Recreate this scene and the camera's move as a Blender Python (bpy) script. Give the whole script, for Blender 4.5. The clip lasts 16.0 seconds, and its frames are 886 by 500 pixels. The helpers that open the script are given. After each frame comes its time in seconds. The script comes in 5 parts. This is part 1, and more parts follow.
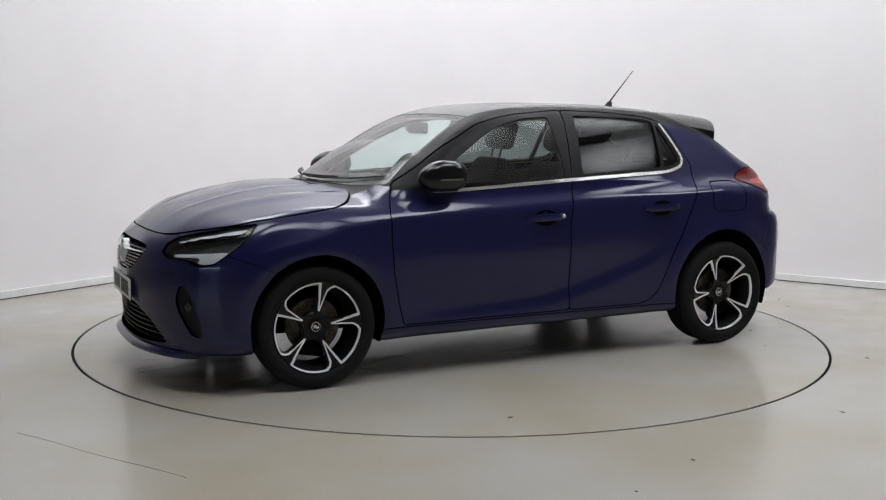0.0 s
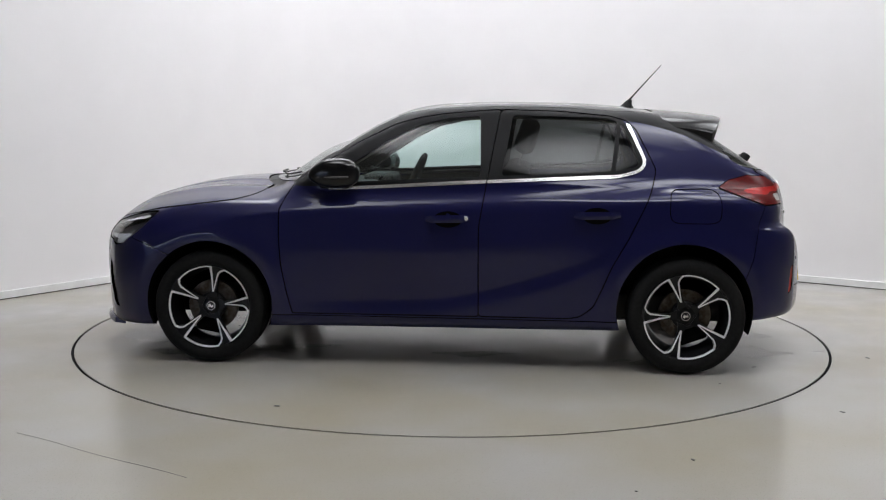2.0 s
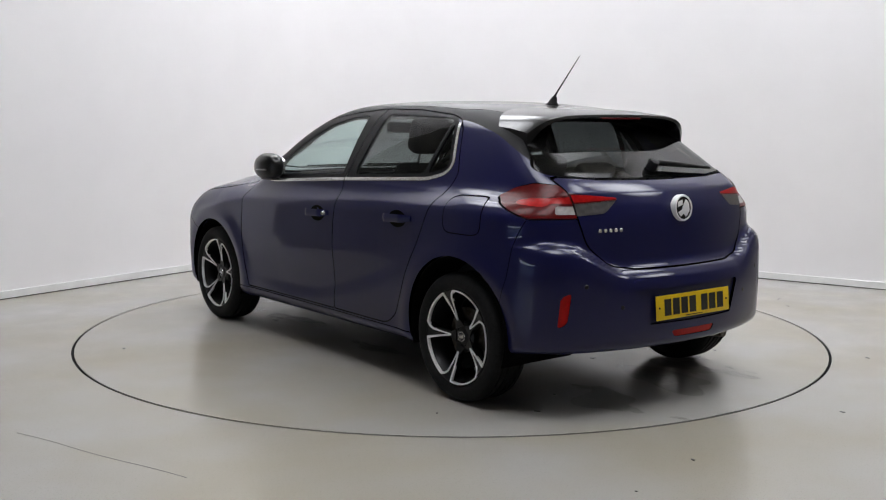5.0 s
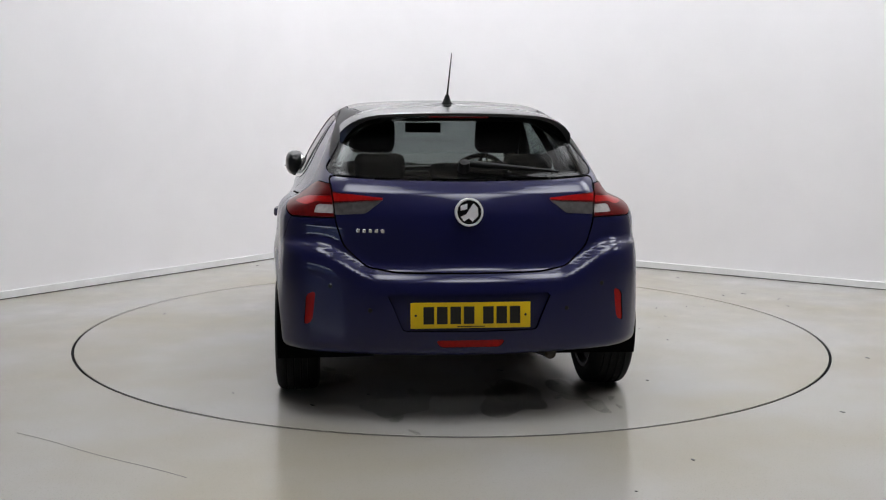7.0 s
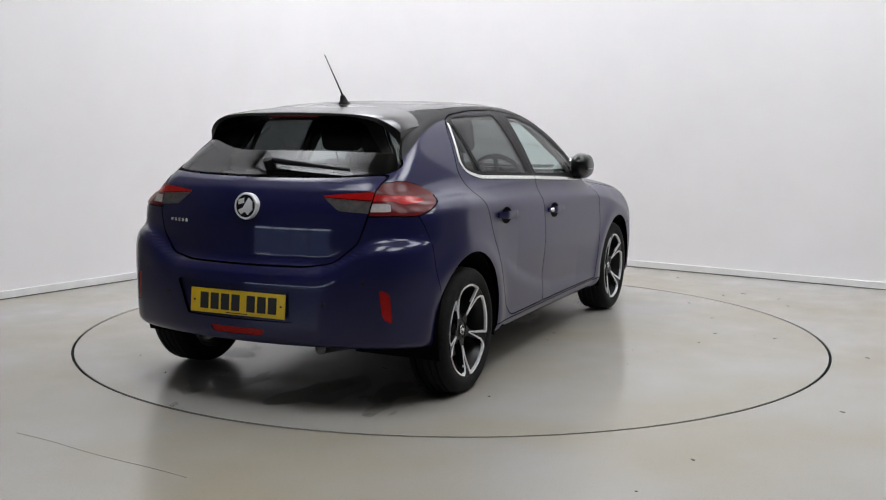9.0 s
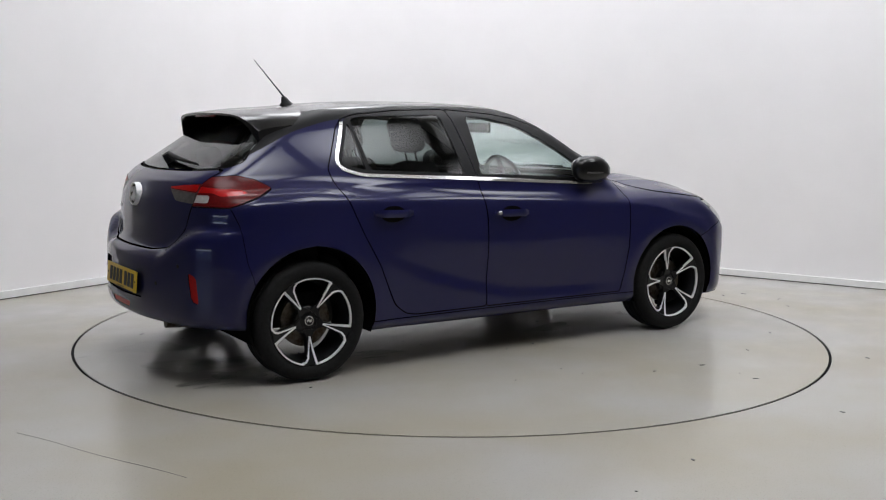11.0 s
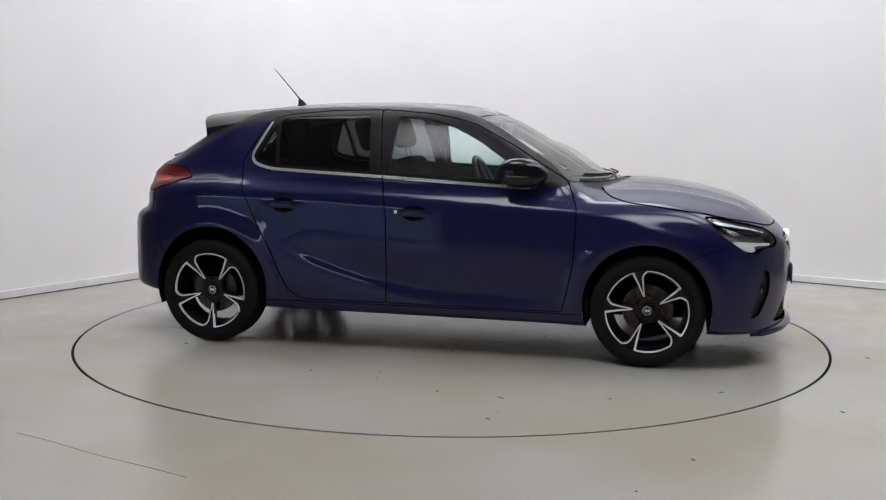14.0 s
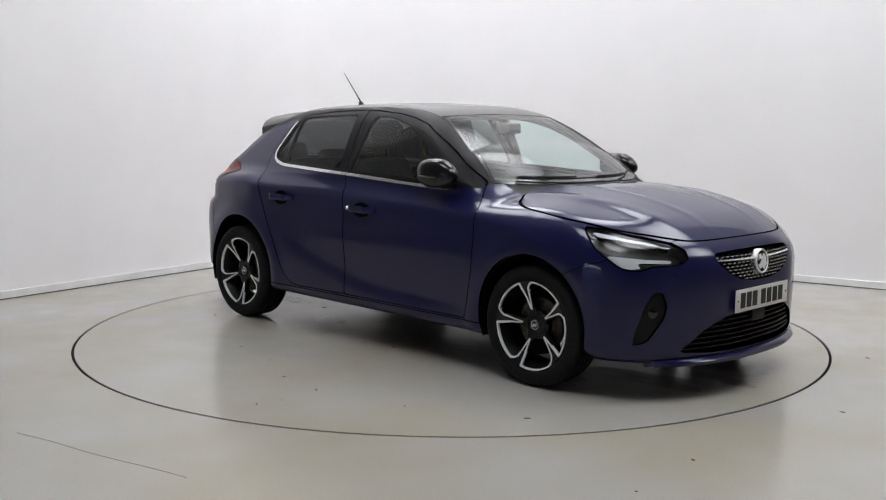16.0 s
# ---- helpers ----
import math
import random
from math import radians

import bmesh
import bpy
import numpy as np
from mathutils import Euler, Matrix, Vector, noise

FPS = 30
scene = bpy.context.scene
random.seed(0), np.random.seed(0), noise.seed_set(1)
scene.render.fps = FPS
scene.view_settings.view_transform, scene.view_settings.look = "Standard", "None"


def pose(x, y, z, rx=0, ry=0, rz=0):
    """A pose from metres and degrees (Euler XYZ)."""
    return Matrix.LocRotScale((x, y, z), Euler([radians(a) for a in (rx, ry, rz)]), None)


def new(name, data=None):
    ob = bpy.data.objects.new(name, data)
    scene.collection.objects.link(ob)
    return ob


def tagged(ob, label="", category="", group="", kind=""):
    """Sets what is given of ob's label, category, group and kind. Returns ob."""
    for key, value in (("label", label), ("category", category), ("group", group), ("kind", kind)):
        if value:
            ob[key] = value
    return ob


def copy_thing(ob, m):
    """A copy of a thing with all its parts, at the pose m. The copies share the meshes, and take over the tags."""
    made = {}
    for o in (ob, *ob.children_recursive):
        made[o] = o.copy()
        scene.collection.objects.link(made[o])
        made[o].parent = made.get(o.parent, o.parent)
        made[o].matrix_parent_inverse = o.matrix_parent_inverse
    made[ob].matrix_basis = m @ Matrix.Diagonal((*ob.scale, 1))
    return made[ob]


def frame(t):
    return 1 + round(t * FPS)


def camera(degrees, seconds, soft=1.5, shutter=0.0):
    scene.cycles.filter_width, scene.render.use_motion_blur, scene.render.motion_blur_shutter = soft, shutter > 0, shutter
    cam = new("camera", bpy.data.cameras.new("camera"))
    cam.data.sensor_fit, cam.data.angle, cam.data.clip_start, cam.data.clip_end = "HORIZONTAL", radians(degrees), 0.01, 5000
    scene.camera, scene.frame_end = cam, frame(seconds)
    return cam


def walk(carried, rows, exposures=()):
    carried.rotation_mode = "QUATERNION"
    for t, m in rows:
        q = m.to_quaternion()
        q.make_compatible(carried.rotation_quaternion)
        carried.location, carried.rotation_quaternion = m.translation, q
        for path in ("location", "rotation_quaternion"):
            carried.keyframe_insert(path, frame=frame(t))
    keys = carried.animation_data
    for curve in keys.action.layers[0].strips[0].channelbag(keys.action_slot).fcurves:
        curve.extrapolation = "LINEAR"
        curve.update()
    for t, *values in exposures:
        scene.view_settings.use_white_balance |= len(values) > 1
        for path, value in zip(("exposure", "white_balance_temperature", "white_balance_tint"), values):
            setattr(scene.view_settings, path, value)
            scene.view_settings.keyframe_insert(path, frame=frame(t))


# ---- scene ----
# camera: one fixed stand before a turntable
cam = camera(46.73, 16.0, soft=1.15)
EYE = pose(0.0, -6.348, 1.3085, 90 - 7.16, 0, 0.486) @ pose(0, 0, 0, 0, 0, 0.375)
walk(cam, [(0.0, EYE), (16.0, EYE)])

# ---- light ----
world = bpy.data.worlds.new("studio_world")
scene.world = world
world.use_nodes = True
world.node_tree.nodes["Background"].inputs[0].default_value = (0.9, 0.95, 1.0, 1)
world.node_tree.nodes["Background"].inputs[1].default_value = 0.15
scene.view_settings.exposure = 0.0
PANEL_GLOW = 8.5


# ---- materials ----
def material(name, base, rough=0.5, metal=0.0, coat=0.0, spec=0.5, grain=0.0, scale=20.0, bump=0.0,
             emit=None, power=0.0, trans=0.0, alpha=1.0, second=None, low=0.35, high=0.65, detail=6.0):
    m = bpy.data.materials.new(name)
    m.use_nodes = True
    nt = m.node_tree
    p = nt.nodes["Principled BSDF"]
    p.inputs["Base Color"].default_value = (*base, 1)
    p.inputs["Roughness"].default_value = rough
    p.inputs["Metallic"].default_value = metal
    p.inputs["Coat Weight"].default_value = coat
    p.inputs["Coat Roughness"].default_value = 0.03
    p.inputs["Specular IOR Level"].default_value = spec
    p.inputs["Transmission Weight"].default_value = trans
    p.inputs["Alpha"].default_value = alpha
    if emit:
        p.inputs["Emission Color"].default_value = (*emit, 1)
        p.inputs["Emission Strength"].default_value = power
    if second or grain or bump:
        co = nt.nodes.new("ShaderNodeTexCoord")
        tex = nt.nodes.new("ShaderNodeTexNoise")
        tex.inputs["Scale"].default_value = scale
        tex.inputs["Detail"].default_value = detail
        nt.links.new(co.outputs["Object"], tex.inputs["Vector"])
        if second or grain:
            ramp = nt.nodes.new("ShaderNodeValToRGB")
            ramp.color_ramp.elements[0].position, ramp.color_ramp.elements[1].position = low, high
            dark = second or [c * (1 - grain) for c in base]
            ramp.color_ramp.elements[0].color = (*dark, 1)
            ramp.color_ramp.elements[1].color = (*base, 1)
            nt.links.new(tex.outputs["Fac"], ramp.inputs["Fac"])
            nt.links.new(ramp.outputs["Color"], p.inputs["Base Color"])
        if bump:
            b = nt.nodes.new("ShaderNodeBump")
            b.inputs["Strength"].default_value = bump
            b.inputs["Distance"].default_value = 0.01
            nt.links.new(tex.outputs["Fac"], b.inputs["Height"])
            nt.links.new(b.outputs["Normal"], p.inputs["Normal"])
    return m


def floor_paint(name):
    """Grey epoxy floor paint, worn at two scales."""
    m = bpy.data.materials.new(name)
    m.use_nodes = True
    nt = m.node_tree
    p = nt.nodes["Principled BSDF"]
    co = nt.nodes.new("ShaderNodeTexCoord")

    def noise_node(scale, detail, low, high, a, b):
        tex = nt.nodes.new("ShaderNodeTexNoise")
        tex.inputs["Scale"].default_value, tex.inputs["Detail"].default_value = scale, detail
        nt.links.new(co.outputs["Object"], tex.inputs["Vector"])
        ramp = nt.nodes.new("ShaderNodeValToRGB")
        ramp.color_ramp.elements[0].position, ramp.color_ramp.elements[1].position = low, high
        ramp.color_ramp.elements[0].color, ramp.color_ramp.elements[1].color = (*a, 1), (*b, 1)
        nt.links.new(tex.outputs["Fac"], ramp.inputs["Fac"])
        return ramp, tex

    broad, _ = noise_node(0.75, 3, 0.32, 0.62, (0.345, 0.311, 0.248), (0.380, 0.364, 0.345))
    speck, fine = noise_node(160, 4, 0.3, 0.42, (0.78, 0.78, 0.76), (1, 1, 1))
    mix = nt.nodes.new("ShaderNodeMix")
    mix.data_type, mix.blend_type = "RGBA", "MULTIPLY"
    mix.inputs[0].default_value = 1.0
    nt.links.new(broad.outputs["Color"], mix.inputs[6])
    nt.links.new(speck.outputs["Color"], mix.inputs[7])
    nt.links.new(mix.outputs[2], p.inputs["Base Color"])
    p.inputs["Specular IOR Level"].default_value = 0.36
    rough, _ = noise_node(5, 5, 0.3, 0.7, (0.13, 0.13, 0.13), (0.24, 0.24, 0.24))
    nt.links.new(rough.outputs["Color"], p.inputs["Roughness"])
    b = nt.nodes.new("ShaderNodeBump")
    b.inputs["Strength"].default_value, b.inputs["Distance"].default_value = 0.05, 0.004
    nt.links.new(fine.outputs["Fac"], b.inputs["Height"])
    nt.links.new(b.outputs["Normal"], p.inputs["Normal"])
    return m


WALL = material("white_wall_paint", (0.868, 0.852, 0.858), 0.65, grain=0.025, scale=2.2, bump=0.03)
GREY_WALL = material("grey_wall_paint", (0.19, 0.18, 0.155), 0.7, grain=0.15, scale=1.5, bump=0.03)
CEILING = material("ceiling_paint", (0.58, 0.55, 0.48), 0.8, grain=0.03, scale=3)
FLOOR = floor_paint("grey_floor_paint")
SKIRT = material("white_skirting_gloss", (0.80, 0.80, 0.79), 0.35, grain=0.06, scale=9)
GLOW = material("light_diffuser", (0.9, 0.9, 0.9), 0.5, emit=(0.94, 0.957, 1.0), power=PANEL_GLOW)


def soft_glow(m):
    """A diffuser brightest in its middle; the fade towards its rim is added to soften reflections."""
    nt = m.node_tree
    co, ball, ramp, gain = (nt.nodes.new(k) for k in ("ShaderNodeTexCoord", "ShaderNodeVectorMath", "ShaderNodeMapRange", "ShaderNodeMath"))
    ball.operation, gain.operation = "LENGTH", "MULTIPLY"
    ramp.interpolation_type = "SMOOTHSTEP"
    for k, value in ((1, 0.25), (2, 1.35), (3, 1.0), (4, 0.06)):
        ramp.inputs[k].default_value = value
    gain.inputs[1].default_value = PANEL_GLOW
    nt.links.new(co.outputs["Object"], ball.inputs[0])
    nt.links.new(ball.outputs["Value"], ramp.inputs[0])
    nt.links.new(ramp.outputs[0], gain.inputs[0])
    nt.links.new(gain.outputs[0], nt.nodes["Principled BSDF"].inputs["Emission Strength"])


soft_glow(GLOW)
LIGHT_FRAME = material("light_frame_metal", (0.6, 0.6, 0.6), 0.4, metal=0.6, grain=0.05)
STEEL_RIM = material("turntable_edge_seal", (0.005, 0.005, 0.005), 0.9, spec=0.05, grain=0.5, scale=30)


BLUE = material("dark_blue_metallic_paint", (0.0080, 0.0088, 0.060), 0.42, metal=0.15, coat=0.75, spec=0.12, grain=0.25, scale=900, detail=2)
BLACK_PAINT = material("gloss_black_paint", (0.006, 0.006, 0.007), 0.3, coat=0.7, spec=0.1, grain=0.2, scale=600)
BLACK_PLASTIC = material("black_plastic", (0.010, 0.010, 0.011), 0.5, spec=0.22, grain=0.3, scale=250, bump=0.05)
GLOSS_PLASTIC = material("gloss_black_plastic", (0.008, 0.008, 0.009), 0.15, grain=0.2, scale=90)
LINER = material("black_liner_and_cup_shade", (0.004, 0.004, 0.004), 0.95, spec=0.05, grain=0.4, scale=90)
RUBBER = material("tyre_rubber", (0.010, 0.010, 0.010), 0.75, spec=0.2, grain=0.35, scale=60, bump=0.1)
CHROME = material("bright_chrome", (0.84, 0.84, 0.84), 0.2, metal=0.75, grain=0.04, scale=40)
MACHINED = material("machined_alloy", (0.86, 0.86, 0.87), 0.42, metal=0.25, grain=0.08, scale=200)
RIM_BLACK = material("black_alloy_paint", (0.006, 0.006, 0.007), 0.4, spec=0.25, coat=0.12, grain=0.3, scale=50)
BRAKE = material("brake_steel", (0.11, 0.10, 0.09), 0.45, metal=0.8, second=(0.05, 0.035, 0.022), scale=35)
RED_LENS = material("red_lamp_lens", (0.42, 0.006, 0.006), 0.3, coat=0.15, spec=0.15, grain=0.25, scale=70)
DARK_RED = material("dark_red_lamp_lens", (0.11, 0.004, 0.005), 0.3, coat=0.15, spec=0.10, grain=0.25, scale=70)
SMOKE_LENS = material("smoked_clear_lens", (0.10, 0.095, 0.095), 0.3, coat=0.5, spec=0.2, grain=0.35, scale=45)
CLEAR_LENS = material("clear_white_lens", (0.50, 0.48, 0.47), 0.3, coat=0.4, spec=0.2, grain=0.25, scale=60)
LAMP_BOWL = material("dark_lamp_bowl", (0.085, 0.085, 0.082), 0.35, metal=0.2, grain=0.4, scale=30)
DRL = material("white_light_guide", (0.80, 0.82, 0.84), 0.2, coat=0.6, grain=0.05, scale=40)
PLATE_YELLOW = material("yellow_plate", (0.78, 0.53, 0.01), 0.35, grain=0.05, scale=30)
PLATE_WHITE = material("white_plate", (0.72, 0.72, 0.70), 0.35, grain=0.05, scale=30)
INK = material("black_ink", (0.012, 0.011, 0.010), 0.5, grain=0.1, scale=60)
FABRIC = material("black_seat_fabric", (0.022, 0.022, 0.024), 0.9, grain=0.4, scale=300, bump=0.15)
TRIM = material("dark_cabin_plastic", (0.035, 0.034, 0.032), 0.65, grain=0.25, scale=180, bump=0.08)
SATIN_BLACK = material("satin_black_paint", (0.007, 0.007, 0.008), 0.42, spec=0.12, grain=0.2, scale=400)
DAYLIGHT = material("daylit_pane", (0.8, 0.85, 0.9), 0.3, emit=(0.22, 0.40, 1.0), power=0.42)
SKYLIGHT = material("bright_daylit_pane", (0.8, 0.85, 0.9), 0.3, emit=(0.72, 0.84, 1.0), power=3.6)
HEADLINING = material("grey_headlining", (0.30, 0.28, 0.24), 0.95, grain=0.1, scale=200)
SCUFF = material("rubber_scuff", (0.15, 0.14, 0.125), 0.6, grain=0.3, scale=80)
JOINT = material("dark_floor_joint", (0.06, 0.055, 0.05), 0.8, spec=0.1, grain=0.4, scale=25)
WATER = material("standing_water", (0.06, 0.06, 0.055), 0.03, spec=0.6, alpha=0.08)


def glass(name, tint, rough=0.0, ior=1.55, haze=0.0):
    """A thin pane: tinted see-through with a mirror coat that grows at a slant."""
    m = bpy.data.materials.new(name)
    m.use_nodes = True
    nt = m.node_tree
    nt.nodes.remove(nt.nodes["Principled BSDF"])
    clear, gloss = nt.nodes.new("ShaderNodeBsdfTransparent"), nt.nodes.new("ShaderNodeBsdfGlossy")
    clear.inputs[0].default_value = (*tint, 1)
    gloss.inputs["Roughness"].default_value = rough
    slant, mix = nt.nodes.new("ShaderNodeLayerWeight"), nt.nodes.new("ShaderNodeMixShader")
    slant.inputs[0].default_value = 0.5
    steep, share = nt.nodes.new("ShaderNodeMath"), nt.nodes.new("ShaderNodeMath")
    steep.operation, share.operation = "POWER", "MULTIPLY_ADD"
    steep.inputs[1].default_value = 4.6
    least = ((ior - 1) / (ior + 1)) ** 2 * 1.1
    share.inputs[1].default_value, share.inputs[2].default_value = 0.9 - least, least
    nt.links.new(slant.outputs["Facing"], steep.inputs[0])
    nt.links.new(steep.outputs[0], share.inputs[0])
    nt.links.new(share.outputs[0], mix.inputs[0])
    nt.links.new(clear.outputs[0], mix.inputs[1])
    nt.links.new(gloss.outputs[0], mix.inputs[2])
    last = mix
    if haze:
        dust, veil = nt.nodes.new("ShaderNodeBsdfDiffuse"), nt.nodes.new("ShaderNodeMixShader")
        dust.inputs[0].default_value = (0.75, 0.75, 0.72, 1)
        veil.inputs[0].default_value = haze
        nt.links.new(mix.outputs[0], veil.inputs[1])
        nt.links.new(dust.outputs[0], veil.inputs[2])
        last = veil
    nt.links.new(last.outputs[0], nt.nodes["Material Output"].inputs[0])
    return m


SCREEN_GLASS = glass("windscreen_glass", (0.80, 0.88, 0.86), 0.03, 1.5, 0.07)
SIDE_GLASS = glass("side_window_glass", (0.72, 0.84, 0.82), 0.0, 1.40, 0.02)
PRIVACY_GLASS = glass("privacy_glass", (0.21, 0.225, 0.225), 0.0, 1.34, 0.004)
LAMP_GLASS = glass("lamp_cover", (0.86, 0.88, 0.90), 0.0)


# ---- building helpers ----
def put(ob, material_, parent=None, label=""):
    ob.data.materials.append(material_)
    if parent:
        ob.parent = parent
    return tagged(ob, label)


def part(name, bm, material_, parent=None, label="", smooth=True, sharp=40):
    """Links a bmesh as one mesh object under a thing or a part."""
    bm.normal_update()
    data = bpy.data.meshes.new(name)
    bm.to_mesh(data)
    bm.free()
    if smooth:
        data.polygons.foreach_set("use_smooth", [True] * len(data.polygons))
        data.set_sharp_from_angle(angle=radians(sharp))
    return put(new(name, data), material_, parent, label)


def box(bm, x0, x1, y0, y1, z0, z1, bevel=0.0, m=None):
    made = bmesh.ops.create_cube(bm, size=1)["verts"]
    for v in made:
        v.co = Vector((x0 + (v.co.x + 0.5) * (x1 - x0), y0 + (v.co.y + 0.5) * (y1 - y0), z0 + (v.co.z + 0.5) * (z1 - z0)))
    if bevel:
        edges = list({e for v in made for e in v.link_edges})
        made = list({v for f in bmesh.ops.bevel(bm, geom=edges, offset=bevel, segments=2, affect="EDGES")["faces"] for v in f.verts} | {v for v in made if v.is_valid})
    if m:
        for v in made:
            v.co = m @ v.co
    return made


def lathe(bm, profile, n=48, axis="y", centre=(0, 0, 0), close=False):
    """Turns a profile of (radius, along) pairs round an axis."""
    rings = []
    for r, a in profile:
        ring = []
        for i in range(n):
            c, s = math.cos(2 * math.pi * i / n) * r, math.sin(2 * math.pi * i / n) * r
            q = {"y": (c, a, s), "z": (c, s, a), "x": (a, c, s)}[axis]
            ring.append(bm.verts.new(Vector(q) + Vector(centre)))
        rings.append(ring)
    pairs = list(zip(rings, rings[1:])) + ([(rings[-1], rings[0])] if close else [])
    for a, b in pairs:
        for i in range(n):
            bm.faces.new((a[i], a[(i + 1) % n], b[(i + 1) % n], b[i]))
    if not close:
        for ring in (rings[0], rings[-1]):
            if profile[rings.index(ring)][0] > 1e-6:
                bm.faces.new(ring)
    bmesh.ops.recalc_face_normals(bm, faces=bm.faces[:])
    return bm


def prism(bm, outline, place, depth):
    """Extrudes a 2D outline; place(a, b, d) gives the point at depth d."""
    front = [bm.verts.new(place(a, b, 0.0)) for a, b in outline]
    back = [bm.verts.new(place(a, b, depth)) for a, b in outline]
    n = len(outline)
    bm.faces.new(front)
    bm.faces.new(back[::-1])
    for i in range(n):
        bm.faces.new((front[i], back[i], back[(i + 1) % n], front[(i + 1) % n]))
    bmesh.ops.recalc_face_normals(bm, faces=bm.faces[:])
    return bm


def tube(bm, points, radius, n=10, taper=None):
    pts = [Vector(p) for p in points]
    rings = []
    for i, p in enumerate(pts):
        d = (pts[min(i + 1, len(pts) - 1)] - pts[max(i - 1, 0)]).normalized()
        a = d.orthogonal().normalized() if i == 0 else (rings_dir - d * rings_dir.dot(d)).normalized()
        rings_dir = a
        b = d.cross(a)
        r = radius if taper is None else radius + (taper - radius) * i / (len(pts) - 1)
        rings.append([bm.verts.new(p + a * r * math.cos(2 * math.pi * k / n) + b * r * math.sin(2 * math.pi * k / n)) for k in range(n)])
    for u, v in zip(rings, rings[1:]):
        for k in range(n):
            bm.faces.new((u[k], u[(k + 1) % n], v[(k + 1) % n], v[k]))
    bm.faces.new(rings[0][::-1])
    bm.faces.new(rings[-1])
    bmesh.ops.recalc_face_normals(bm, faces=bm.faces[:])
    return bm


# ---- the studio ----
TURN_RADIUS = 2.268
TURN_AXIS = (-0.003, 0.068)
CORNER = Vector((-0.812, 4.622))
LEFT_WAY = Vector((-0.56, -0.828)).normalized()      # along the left wall, away from the corner
RIGHT_WAY = Vector((LEFT_WAY.y * -1, LEFT_WAY.x)) * 1.0
ROOM_A, ROOM_B, HEIGHT, BEND = 12.35, 12.5, 5.0, 1.15
WHITE_A, WHITE_B = 4.75, 5.65                            # where the white paint ends


def wall_line(off=0.0):
    """The plan line of the two white walls with the rounded corner between them, off metres into the room."""
    bis = [CORNER + LEFT_WAY * WHITE_A]
    centre = CORNER + (LEFT_WAY + RIGHT_WAY) * BEND
    a0 = math.atan2(-RIGHT_WAY.y, -RIGHT_WAY.x)
    a1 = math.atan2(-LEFT_WAY.y, -LEFT_WAY.x)
    while a1 - a0 > math.pi:
        a1 -= 2 * math.pi
    while a1 - a0 < -math.pi:
        a1 += 2 * math.pi
    bis[0] = bis[0] + RIGHT_WAY * off
    for i in range(17):
        a = a0 + (a1 - a0) * i / 16
        bis.append(centre + Vector((math.cos(a), math.sin(a))) * (BEND - off))
    bis.append(CORNER + RIGHT_WAY * WHITE_B + LEFT_WAY * off)
    return bis


def band(bm, inner, outer, z0, z1):
    rows = [[bm.verts.new((p.x, p.y, z)) for p in line] for line, z in ((inner, z0), (inner, z1), (outer, z1), (outer, z0))]
    n = len(inner)
    for a, b in ((0, 1), (1, 2), (2, 3), (3, 0)):
        for i in range(n - 1):
            bm.faces.new((rows[a][i], rows[a][i + 1], rows[b][i + 1], rows[b][i]))
    bm.faces.new([r[0] for r in rows])
    bm.faces.new([r[-1] for r in rows][::-1])
    bmesh.ops.recalc_face_normals(bm, faces=bm.faces[:])
    return bm


